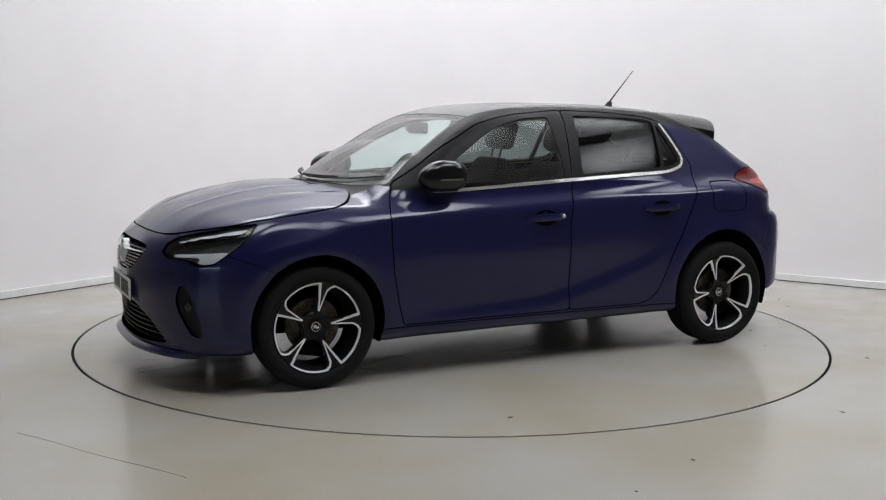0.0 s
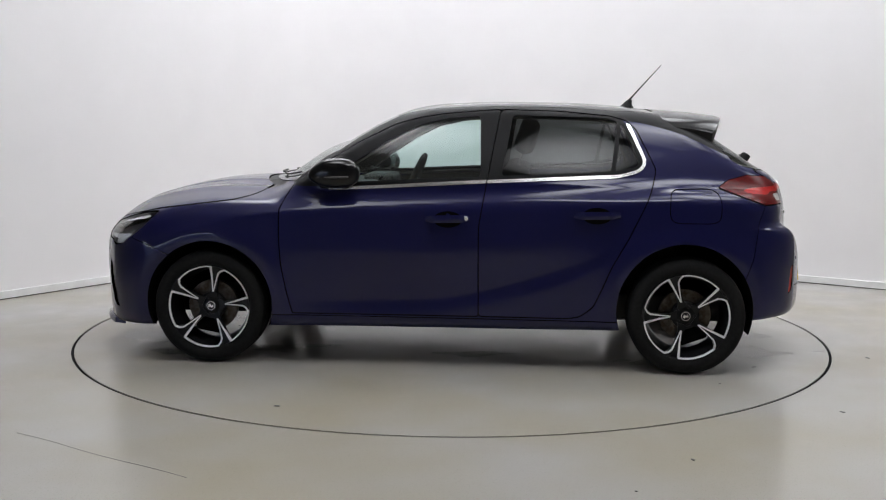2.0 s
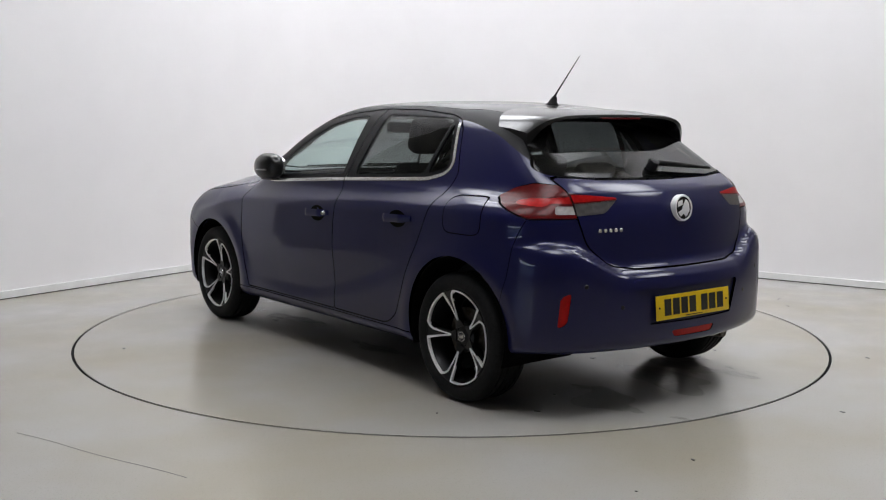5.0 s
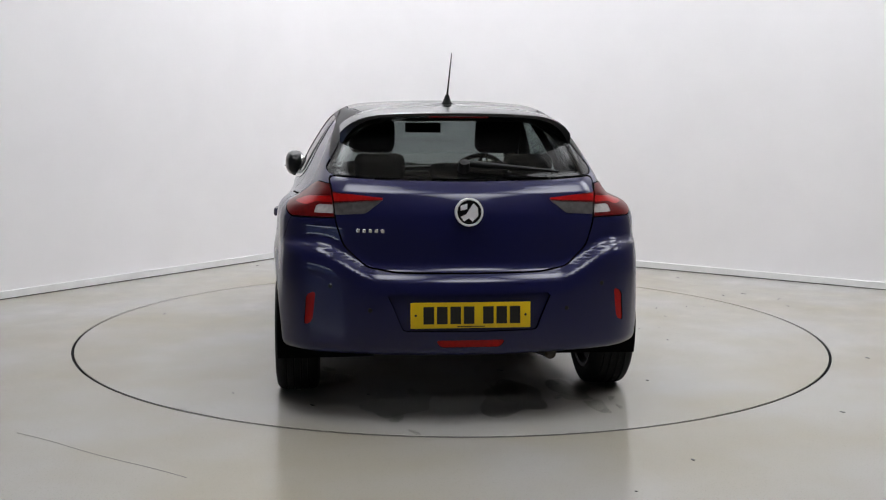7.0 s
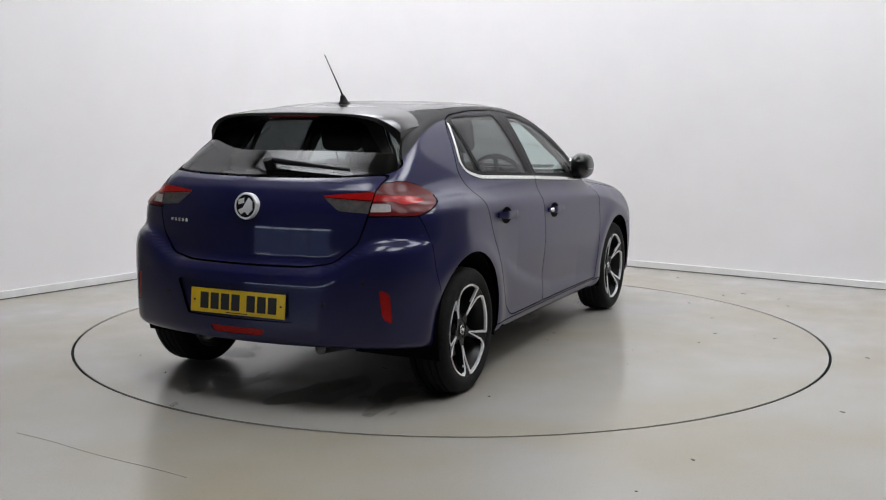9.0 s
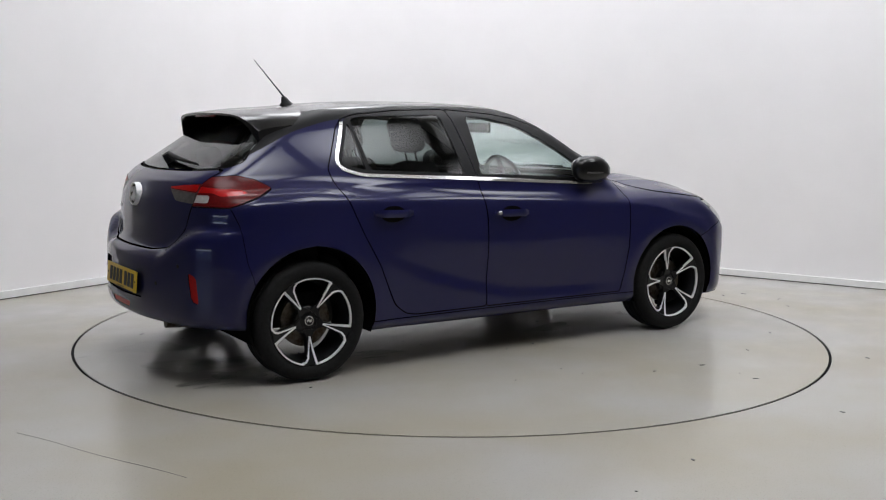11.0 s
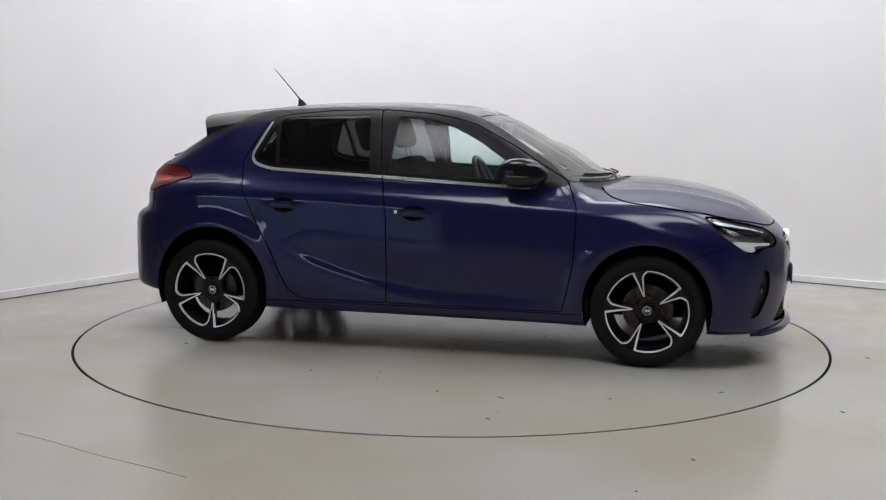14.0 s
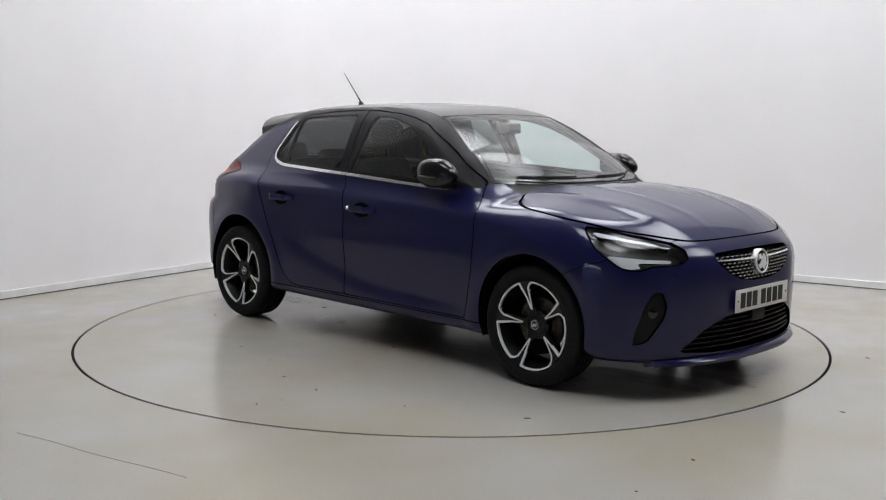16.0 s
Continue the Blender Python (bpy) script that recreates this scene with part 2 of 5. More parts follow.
def studio():
    w = part("wall_north", band(bmesh.new(), wall_line(), wall_line(-0.2), -0.1, HEIGHT), WALL, sharp=25)
    tagged(w, "plain white studio wall with a rounded corner", "wall", kind="structure")
    s = bmesh.new()
    band(s, wall_line(0.018), wall_line(0.0), 0.007, 0.060)
    tagged(part("baseboard", s, SKIRT, sharp=25), "low white skirting board along the studio wall", "skirting", kind="structure")
    # thin dark strip that sets the skirting board off from the floor
    gap = band(bmesh.new(), wall_line(0.014), wall_line(0.0), 0.0, 0.006)
    tagged(part("trim", gap, JOINT, sharp=25), "thin dark joint between skirting board and floor", "joint", kind="structure")
    a, b = CORNER + LEFT_WAY * ROOM_A, CORNER + RIGHT_WAY * ROOM_B
    far = a + RIGHT_WAY * ROOM_B
    for name, p, q in (("wall_south", a, far), ("wall_east", far, b), ("wall_west", CORNER + LEFT_WAY * (WHITE_A + 0.005), a), ("wall_side", b, CORNER + RIGHT_WAY * (WHITE_B + 0.005))):
        way = (q - p).normalized()
        out = Vector((way.y, -way.x))
        mid = CORNER + LEFT_WAY * 5 + RIGHT_WAY * 5
        if (p + out - mid).length < (p - out - mid).length:
            out = -out
        bm = bmesh.new()
        band(bm, [p, q], [p + out * 0.2, q + out * 0.2], -0.1, HEIGHT)
        tagged(part(name, bm, GREY_WALL, smooth=False), "plain grey wall of the studio", "wall", kind="structure")
    corners = [CORNER, a, far, b]
    bm = bmesh.new()
    prism(bm, [(p.x, p.y) for p in corners], lambda x, y, d: (x, y, HEIGHT + d), 0.15)
    tagged(part("ceiling", bm, CEILING, smooth=False), "plain dull studio ceiling with bright light panels", "ceiling", kind="structure")
    # the floor has a round opening in which the turntable lies
    bm = bmesh.new()
    ring = [bm.verts.new((TURN_AXIS[0] + math.cos(t) * (TURN_RADIUS + 0.005), TURN_AXIS[1] + math.sin(t) * (TURN_RADIUS + 0.005), 0)) for t in np.linspace(0, 2 * math.pi, 160, endpoint=False)]
    wide = [bm.verts.new((math.cos(t) * 16, math.sin(t) * 16, 0)) for t in np.linspace(0, 2 * math.pi, 160, endpoint=False)]
    low = [bm.verts.new((v.co.x, v.co.y, -0.05)) for v in ring]
    for i in range(160):
        j = (i + 1) % 160
        bm.faces.new((ring[i], wide[i], wide[j], ring[j]))
        bm.faces.new((low[i], ring[i], ring[j], low[j]))
    tagged(part("floor", bm, FLOOR, smooth=False), "smooth grey painted studio floor, worn", "floor", kind="structure")


def far_window():
    """A daylit window in the wall behind the camera."""
    a = CORNER + LEFT_WAY * (ROOM_A - 0.02)
    at = Matrix.Translation((a.x, a.y, 0)) @ Matrix.Rotation(math.atan2(RIGHT_WAY.y, RIGHT_WAY.x), 4, "Z")
    inward = 1 if (at @ Vector((0, 1, 0)) - Vector((0, 0, 0))).length < (at @ Vector((0, -1, 0))).length else -1
    thing = tagged(new("window_1"), "wide daylit window with white frame", "window", kind="structure")
    for k in range(4):
        for name, glow, z0, z1 in (("pane", DAYLIGHT, 0.12, 0.98), ("transom_pane", SKYLIGHT, 1.03, 1.26)):
            bm = bmesh.new()
            box(bm, 0.4 + k * 1.05, 1.35 + k * 1.05, inward * 0.005, inward * 0.012, z0, z1)
            bm.transform(at)
            part(name, bm, glow, thing, smooth=False)
    bm = bmesh.new()
    for x0, x1, z0, z1 in [(0.3, 4.6, 0.02, 0.12), (0.3, 4.6, 1.26, 1.34), (0.3, 4.6, 0.98, 1.03)] + [(0.3 + k * 1.05, 0.4 + k * 1.05, 0.12, 1.26) for k in range(5)]:
        box(bm, x0, x1, inward * 0.0, inward * 0.05, z0, z1)
    bm.transform(at)
    part("window_frame", bm, SKIRT, thing, smooth=False)


def light_panel():
    thing = new("ceiling_light")
    bm = bmesh.new()
    for x0, x1, y0, y1 in ((-1.09, 1.09, -1.09, -1.05), (-1.09, 1.09, 1.05, 1.09), (-1.09, -1.05, -1.05, 1.05), (1.05, 1.09, -1.05, 1.05)):
        box(bm, x0, x1, y0, y1, -0.08, -0.004)
    part("frame", bm, LIGHT_FRAME, thing, smooth=False)
    bm = bmesh.new()
    box(bm, -1.05, 1.05, -1.05, 1.05, -0.065, -0.03)
    part("diffuser", bm, GLOW, thing, "bright white diffuser", smooth=False)
    return tagged(thing, "square white ceiling light panel with bright diffuser", "ceiling light", group="studio ceiling lights")


def lights():
    first = None
    turn = math.degrees(math.atan2(RIGHT_WAY.y, RIGHT_WAY.x))
    for i in range(3):
        # the fourth panel of the first row is added to brighten the right wall
        for j in range(4 if i == 0 else 3):
            u, v = 1.30 + 2.3 * i, 1.15 + 2.5 * j
            if i == j == 1 or (i, j) == (2, 0):
                continue
            p = CORNER + LEFT_WAY * u + RIGHT_WAY * v
            m = pose(p.x, p.y, HEIGHT, 0, 0, turn)
            if first is None:
                first = light_panel()
                first.matrix_basis = m
            else:
                copy_thing(first, m)


def turntable():
    thing = new("turntable")
    bm = bmesh.new()
    lathe(bm, [(0.0, 0.0), (1.0, 0.0), (TURN_RADIUS - 0.011, 0.0), (TURN_RADIUS - 0.011, -0.04), (0.0, -0.04)], 160, "z")
    part("disc", bm, FLOOR, thing, smooth=False)
    bm = bmesh.new()
    lathe(bm, [(TURN_RADIUS - 0.011, -0.004), (TURN_RADIUS + 0.005, -0.004), (TURN_RADIUS + 0.005, -0.03), (TURN_RADIUS - 0.011, -0.03)], 160, "z", close=True)
    part("edge_seal", bm, STEEL_RIM, thing, "thin black rubber gap", smooth=False)
    return tagged(thing, "round grey turntable flush with the floor", "turntable")


studio()
far_window()
lights()
table = turntable()


def blob(cx, cy, size, seed, n=40, stretch=1.0, turn=0.0):
    rnd = random.Random(seed)
    ph = [rnd.uniform(0, 6.28) for _ in range(5)]
    out = []
    for i in range(n):
        a = 2 * math.pi * i / n
        r = size * (1 + sum(math.sin((k + 2) * a + ph[k]) * 0.38 / (k + 1.6) for k in range(5)))
        x, y = math.cos(a) * r * stretch, math.sin(a) * r
        out.append((cx + x * math.cos(turn) - y * math.sin(turn), cy + x * math.sin(turn) + y * math.cos(turn)))
    return out


def wet_patches():
    """Water that dripped from the washed car."""
    spots = [(-1.75, -0.25, 0.16, 1.8), (-1.62, 0.32, 0.13, 2.0), (-1.45, -0.62, 0.12, 1.6), (-1.9, 0.05, 0.07, 2.4), (-0.95, -0.5, 0.08, 2.5), (1.62, 0.25, 0.15, 2.0), (1.72, -0.30, 0.12, 1.8),
             (1.5, 0.55, 0.10, 1.7), (1.15, -0.62, 0.09, 1.5), (1.8, 0.62, 0.05, 2.0), (-0.6, 0.45, 0.07, 3.0), (0.2, -0.55, 0.05, 4.0), (0.7, 0.5, 0.05, 3.0), (-1.3, 0.7, 0.1, 1.7), (1.3, 0.75, 0.09, 1.8)]
    for i, (x, y, size, stretch) in enumerate(spots):
        for j in range(4):
            bm = bmesh.new()
            rnd = random.Random(50 * i + j)
            prism(bm, blob(x + 0.04 + rnd.gauss(0, 0.16) * (j > 0), y - 0.15 + rnd.gauss(0, 0.08) * (j > 0), size * (1 if j == 0 else rnd.uniform(0.1, 0.4)), 7 * i + j, 36, stretch, rnd.uniform(-0.4, 0.4)), lambda a, b, d: (a, b, 0.0011 - d), 0.001)
            part("puddle", bm, WATER, table, "thin film of water", smooth=False)


def floor_marks():
    rnd = random.Random(4)
    for host, name, count in ((table, "grit_on_disc", 26), (None, "floor_grit", 34)):
        bm = bmesh.new()
        for i in range(count):
            a, r = rnd.uniform(0, 6.28), (math.sqrt(rnd.random()) * 2.1 if host else rnd.uniform(2.3, 4.2))
            prism(bm, blob(math.cos(a) * r, math.sin(a) * r, rnd.uniform(0.002, 0.007), i, 9, rnd.uniform(1, 2.5), rnd.uniform(0, 3)), lambda x, y, d: (x, y, 0.0024 - d), 0.002)
        ob = part(name, bm, INK, host, smooth=False)
        if not host:
            tagged(ob, "dark specks of grit scattered over the floor", "grit", kind="stuff")
        else:
            tagged(ob, kind="stuff")
    # tyre scuffs on the disc
    for i in range(7):
        bm = bmesh.new()
        x, y = -0.05 + i * 0.035, -0.72 + 0.012 * (i % 3)
        prism(bm, [(x, y), (x + 0.02, y + 0.006), (x + 0.024, y + 0.022), (x + 0.003, y + 0.016)], lambda a, b, d: (a, b, 0.0008 - d), 0.0006)
        part("tyre_scuff", bm, SCUFF, table, smooth=False)
    # hairline crack in the floor paint
    bm = bmesh.new()
    pts = [(-1.82 + 0.85 * t, -2.19 - 0.527 * t + 0.006 * math.sin(9 * t), 0.0006) for t in np.linspace(0, 1, 24)]
    prism(bm, [(p[0], p[1]) for p in pts] + [(p[0] + 0.002, p[1] - 0.004) for p in pts[::-1]], lambda a, b, d: (a, b, 0.0012 - d), 0.001)
    tagged(part("floor_crack", bm, SCUFF, smooth=False), "hairline crack in the floor paint", "crack", kind="structure")


wet_patches()
floor_marks()


# ---- the car's body as one smooth form ----
# car space: x to the rear from the middle of the wheelbase, y to its right, z up
def curve(*pairs):
    """A smooth line through (position, value) pairs."""
    xs, ys = np.array(pairs, float).T
    d = np.diff(ys) / np.diff(xs)
    m = np.empty_like(ys)
    m[0], m[-1] = d[0], d[-1]
    w1, w2 = np.diff(xs)[1:] * 2 + np.diff(xs)[:-1], np.diff(xs)[1:] + 2 * np.diff(xs)[:-1]
    same = d[1:] * d[:-1] > 0
    safe = np.where(same, d[1:] * d[:-1], 1)
    m[1:-1] = np.where(same, (w1 + w2) * safe / np.where(same, w1 * d[1:] + w2 * d[:-1], 1), 0)

    def at(x):
        x = np.clip(x, xs[0], xs[-1])
        i = np.clip(np.searchsorted(xs, x, side="right") - 1, 0, len(xs) - 2)
        h = xs[i + 1] - xs[i]
        t = (x - xs[i]) / h
        return (ys[i] * (1 + 2 * t) * (1 - t) ** 2 + m[i] * h * t * (1 - t) ** 2
                + ys[i + 1] * t * t * (3 - 2 * t) + m[i + 1] * h * t * t * (t - 1))
    return at


def smax(a, b, k):
    h = np.maximum(k - np.abs(a - b), 0) / k
    return np.maximum(a, b) + h * h * k / 4


def smin(a, b, k):
    return -smax(-a, -b, k)


AXLE, HUB_Z = 1.269, 0.306
ARCHES = ((-1.264, 0.324, 0.343), (1.257, 0.338, 0.351))      # middle, height and radius of the wheel openings
PLAN = curve((-2.2, 0.80), (-1.9, 0.835), (-1.6, 0.862), (-1.27, 0.872), (-0.8, 0.858), (0.0, 0.852), (0.7, 0.857), (1.27, 0.863), (1.6, 0.830), (2.0, 0.77))
SECTION = curve((0.10, 0.075), (0.2, 0.045), (0.27, 0.016), (0.33, 0.012), (0.5, 0.004), (0.62, 0.0), (0.76, 0.008), (0.86, 0.012), (0.98, 0.020), (1.1, 0.05))
SHOULDER = curve((-2.2, 0.60), (-1.5, 0.70), (-1.25, 0.755), (-1.09, 0.794), (-0.86, 0.826), (-0.3, 0.862), (0.1, 0.885), (0.5, 0.903), (1.05, 0.908), (1.6, 0.90), (2.0, 0.90))
SWEEP = curve((-1.0, 0.325), (-0.4, 0.335), (0.0, 0.355), (0.17, 0.39), (0.44, 0.46), (0.70, 0.550), (0.82, 0.60), (1.1, 0.66))
NOSE = curve((0.10, -1.98), (0.16, -2.03), (0.22, -2.035), (0.35, -2.042), (0.50, -2.048), (0.6, -2.044), (0.66, -2.030), (0.72, -1.992), (0.78, -1.93), (1.0, -1.7))
NOSE_BOW, NOSE_POWER = 0.46, 2.5
TAIL = curve((0.10, 1.84), (0.2, 1.92), (0.27, 1.962), (0.4, 1.975), (0.56, 1.972), (0.615, 1.962), (0.645, 1.938), (0.668, 1.905), (0.70, 1.890), (0.82, 1.884), (0.92, 1.868), (0.98, 1.846), (1.03, 1.795), (1.08, 1.70))
BONNET = curve((-2.2, 0.60), (-2.05, 0.715), (-1.95, 0.772), (-1.83, 0.834), (-1.66, 0.895), (-1.5, 0.935), (-1.34, 0.961), (-1.15, 0.976), (-0.9, 0.985), (0.0, 1.01), (0.8, 1.05), (1.2, 1.06), (1.5, 1.045), (1.7, 1.025), (1.85, 0.985), (2.0, 0.9))
ROOF = curve((-0.6, 1.22), (-0.37, 1.345), (-0.2, 1.393), (0.0, 1.414), (0.27, 1.424), (0.6, 1.421), (0.92, 1.405), (1.18, 1.372), (1.45, 1.33), (1.7, 1.28))
SCREEN = curve((0.9, -1.12), (0.96, -1.025), (1.15, -0.745), (1.33, -0.43), (1.5, -0.10))
GLASS_REAR = curve((0.6, 1.60), (0.88, 1.74), (0.95, 1.80), (0.99, 1.81), (1.02, 1.79), (1.09, 1.685), (1.25, 1.44), (1.4, 1.21), (1.5, 1.05))
UNDER = curve((-2.2, 0.165), (-1.7, 0.19), (-0.9, 0.20), (0.9, 0.215), (1.5, 0.27), (1.75, 0.295), (2.1, 0.30))
CABIN = curve((-1.1, 0.715), (-0.8, 0.765), (-0.3, 0.792), (0.3, 0.795), (0.8, 0.775), (1.1, 0.745), (1.5, 0.69), (1.8, 0.63))


def lower_body(x, y, z):
    ya = np.abs(y)
    wide = PLAN(x) - SECTION(z)
    for c in (-AXLE, AXLE):
        r = np.hypot(x - c, z - HUB_Z)
        wide = wide + 0.010 * np.exp(-((r - 0.40) / 0.06) ** 2)
    # crisp shoulder line above which the flank leans in
    over = z - SHOULDER(x)
    wide = wide - 0.40 * (over + np.sqrt(over * over + 0.006 ** 2)) / 2 * np.clip((x + 1.75) / 0.5, 0, 1)
    # hollow of the doors that ends in a sharp edge sweeping up to the rear wheel
    s = z - SWEEP(x) - 0.03
    wide = wide - 0.013 * np.exp(-(s / np.where(s > 0, 0.17, 0.055)) ** 2) * np.clip((x + 0.95) / 0.5, 0, 1) * np.clip((0.92 - x) / 0.30, 0, 1)
    # haunch that carries the tail lamps
    wide = wide + 0.035 * np.exp(-((z - 0.985) / 0.055) ** 2) * np.clip((x - 0.85) / 0.4, 0, 1) ** 2
    side = ya - wide
    nose = NOSE(z) + NOSE_BOW * ya ** NOSE_POWER - x
    # the bumper's shelf rises towards its corners
    def ease(t):
        t = np.clip(t, 0, 1)
        return t * t * (3 - 2 * t)
    rise = 0.115 * ease((ya - 0.38) / 0.30) * ease((z - 0.44) / 0.18) * ease((0.93 - z) / 0.17)
    tail = x - (TAIL(z - rise) - 0.33 * ya ** 2.2)
    ridge = (0.008 * np.exp(-((ya - 0.50 - 0.15 * (x + 1.5)) / 0.055) ** 2) + 0.004 * np.exp(-((ya - 0.27 - 0.10 * (x + 1.5)) / 0.03) ** 2)) * np.clip((x + 2.0) / 0.3, 0, 1) * np.clip((-0.85 - x) / 0.2, 0, 1)
    top = (z - (BONNET(x) + 0.008 * np.clip((-1.0 - x) / 0.3, 0, 1) - 0.165 * ya ** 2.1 + ridge)) * 0.93
    f = smax(side, nose, 0.13)
    f = smax(f, tail, 0.14)
    f = smax(f, top, 0.075)
    return smax(f, UNDER(x) - z, 0.05)


def cabin(x, y, z):
    ya = np.abs(y)
    lean = np.clip(z - 0.98, 0, 1)
    side = (ya - (CABIN(x) - 0.42 * lean - 0.42 * lean * np.abs(lean))) * 0.9
    roof = z - (ROOF(x) - 0.11 * ya ** 2.2)
    screen = ((SCREEN(z) + 0.42 * ya ** 2.3) - x) * 0.55
    rear = (x - (GLASS_REAR(z) - 0.22 * ya ** 2.2)) * 0.6
    f = smax(side, screen, 0.07)
    f = smax(f, rear, 0.10)
    f = smax(f, roof, 0.10)
    return smax(f, 0.6 - z, 0.05)


def body(x, y, z):
    return smin(lower_body(x, y, z), cabin(x, y, z), 0.055)


def shell(nu=330, nv=190):
    """The right half of the body as a grid of points, found along rays from a spine inside it."""
    u = np.linspace(0, 1, nu)
    v = np.linspace(0, 1, nv)
    # the spine runs from the bonnet to the tail, the rays fan out at both ends
    fan = 0.22
    spine = np.clip((u - fan) / (1 - 2 * fan), 0, 1) * 2.75 - 1.35
    lean = np.where(u < fan, -(1 - u / fan), np.where(u > 1 - fan, (u - 1 + fan) / fan, 0)) * math.pi / 2
    up = (v - 0.5) * math.pi * 1.0
    A, V = np.meshgrid(lean, up, indexing="ij")
    S = np.meshgrid(spine, up, indexing="ij")[0]
    way = np.stack([np.sin(A) * np.cos(V) , np.cos(A) * np.cos(V), np.sin(V) + 0 * A], -1)
    flat = np.abs(np.sin(A))
    start = np.stack([S, 0 * S, np.full_like(S, 0.62) + 0 * flat], -1)
    lo, hi = np.zeros(S.shape), np.full(S.shape, 1.4)
    for _ in range(34):
        mid = (lo + hi) / 2
        p = start + way * mid[..., None]
        inside = body(p[..., 0], p[..., 1], p[..., 2]) < 0
        lo, hi = np.where(inside, mid, lo), np.where(inside, hi, mid)
    p = start + way * lo[..., None]
    p[:, 0, 1] = p[:, -1, 1] = 0
    p[0, :, 1] = p[-1, :, 1] = 0
    idx = np.arange(nu * nv).reshape(nu, nv)
    quads = np.stack([idx[:-1, :-1], idx[1:, :-1], idx[1:, 1:], idx[:-1, 1:]], -1).reshape(-1, 4)
    tris = np.concatenate([quads[:, [0, 1, 2]], quads[:, [0, 2, 3]]])
    return p.reshape(-1, 3), tris


car = new("car")
tagged(car, "dark blue metallic five-door hatchback with a black roof on the turntable", "car")


# ---- cutting the form into panels ----
POOL, WHOLE = shell()


def rounded(points, r=0.02, steps=4):
    """A closed outline whose corners are rounded off."""
    out = []
    pts = [np.array(p, float) for p in points]
    for i, p in enumerate(pts):
        a, b = pts[i - 1] - p, pts[(i + 1) % len(pts)] - p
        la, lb = np.linalg.norm(a), np.linalg.norm(b)
        s, e = p + a / la * min(r, la / 2.2), p + b / lb * min(r, lb / 2.2)
        for t in np.linspace(0, 1, steps):
            out.append((1 - t) ** 2 * s + 2 * t * (1 - t) * p + t * t * e)
    return np.array(out)


def region(axes, points, r=0.02):
    """Signed distance to an outline seen along an axis: below nought inside."""
    poly = rounded(points, r)
    i, j = "xyz".index(axes[0]), "xyz".index(axes[1])

    def g(p):
        q = p[:, [i, j]]
        best = np.full(len(q), 1e9)
        inside = np.zeros(len(q), bool)
        for a, b in zip(poly, np.roll(poly, -1, 0)):
            e, w = b - a, q - a
            k = np.clip(w @ e / max(e @ e, 1e-12), 0, 1)
            best = np.minimum(best, ((w - k[:, None] * e) ** 2).sum(1))
            cross = (a[1] <= q[:, 1]) != (b[1] <= q[:, 1])
            with np.errstate(divide="ignore", invalid="ignore"):
                at = a[0] + (q[:, 1] - a[1]) / (b[1] - a[1]) * e[0]
            inside ^= cross & (q[:, 0] < at)
        return np.sqrt(best) * np.where(inside, -1, 1)
    return g


def split(tris, value):
    """Cuts triangles along the line where value(points) is nought. Returns those below and those above it."""
    global POOL
    used = np.unique(tris)
    g = np.zeros(len(POOL))
    v = value(POOL[used])
    g[used] = np.where(np.abs(v) < 2e-4, np.where(v < 0, -2e-4, 2e-4), v)
    high = g[tris] > 0
    n = high.sum(1)
    below, above = tris[n == 0], tris[n == 3]
    mixed = (n == 1) | (n == 2)
    t, h, c = tris[mixed], high[mixed], n[mixed]
    if len(t):
        lone = np.where(c == 1, np.argmax(h, 1), np.argmin(h, 1))
        rows = np.arange(len(t))
        a, b, d = t[rows, lone], t[rows, (lone + 1) % 3], t[rows, (lone + 2) % 3]

        edges = np.sort(np.concatenate([np.stack([a, b], 1), np.stack([a, d], 1)]), 1)
        key, back = np.unique(edges, axis=0, return_inverse=True)
        back = back.reshape(-1)
        k = g[key[:, 0]] / (g[key[:, 0]] - g[key[:, 1]])
        fresh = POOL[key[:, 0]] * (1 - k)[:, None] + POOL[key[:, 1]] * k[:, None]
        ids = len(POOL) + back
        POOL = np.concatenate([POOL, fresh])
        p, q = ids[:len(t)], ids[len(t):]
        tip = np.stack([a, p, q], 1)
        foot = np.concatenate([np.stack([p, b, d], 1), np.stack([p, d, q], 1)])
        up = c == 1
        up2 = np.concatenate([up, up])
        above = np.concatenate([above, tip[up], foot[~up2]])
        below = np.concatenate([below, tip[~up], foot[up2]])
    return below, above


def carve(tris, value, gap=0.0, where=None):
    """Takes a region out of a sheet of triangles: (inside, the groove round it, what is left)."""
    keep = np.zeros((0, 3), int)
    if where is not None:
        mid = POOL[tris].mean(1)
        mask = where(mid)
        keep, tris = tris[~mask], tris[mask]
    inside, rest = split(tris, lambda p: value(p) + gap / 2)
    groove = keep[:0]
    if gap:
        groove, rest = split(rest, lambda p: value(p) - gap / 2)
    return inside, groove, np.concatenate([rest, keep])


def normals(p):
    e = 1e-3
    n = np.stack([body(*(p + d).T) - body(*(p - d).T) for d in np.eye(3) * e], 1)
    return n / np.maximum(np.linalg.norm(n, axis=1), 1e-9)[:, None]


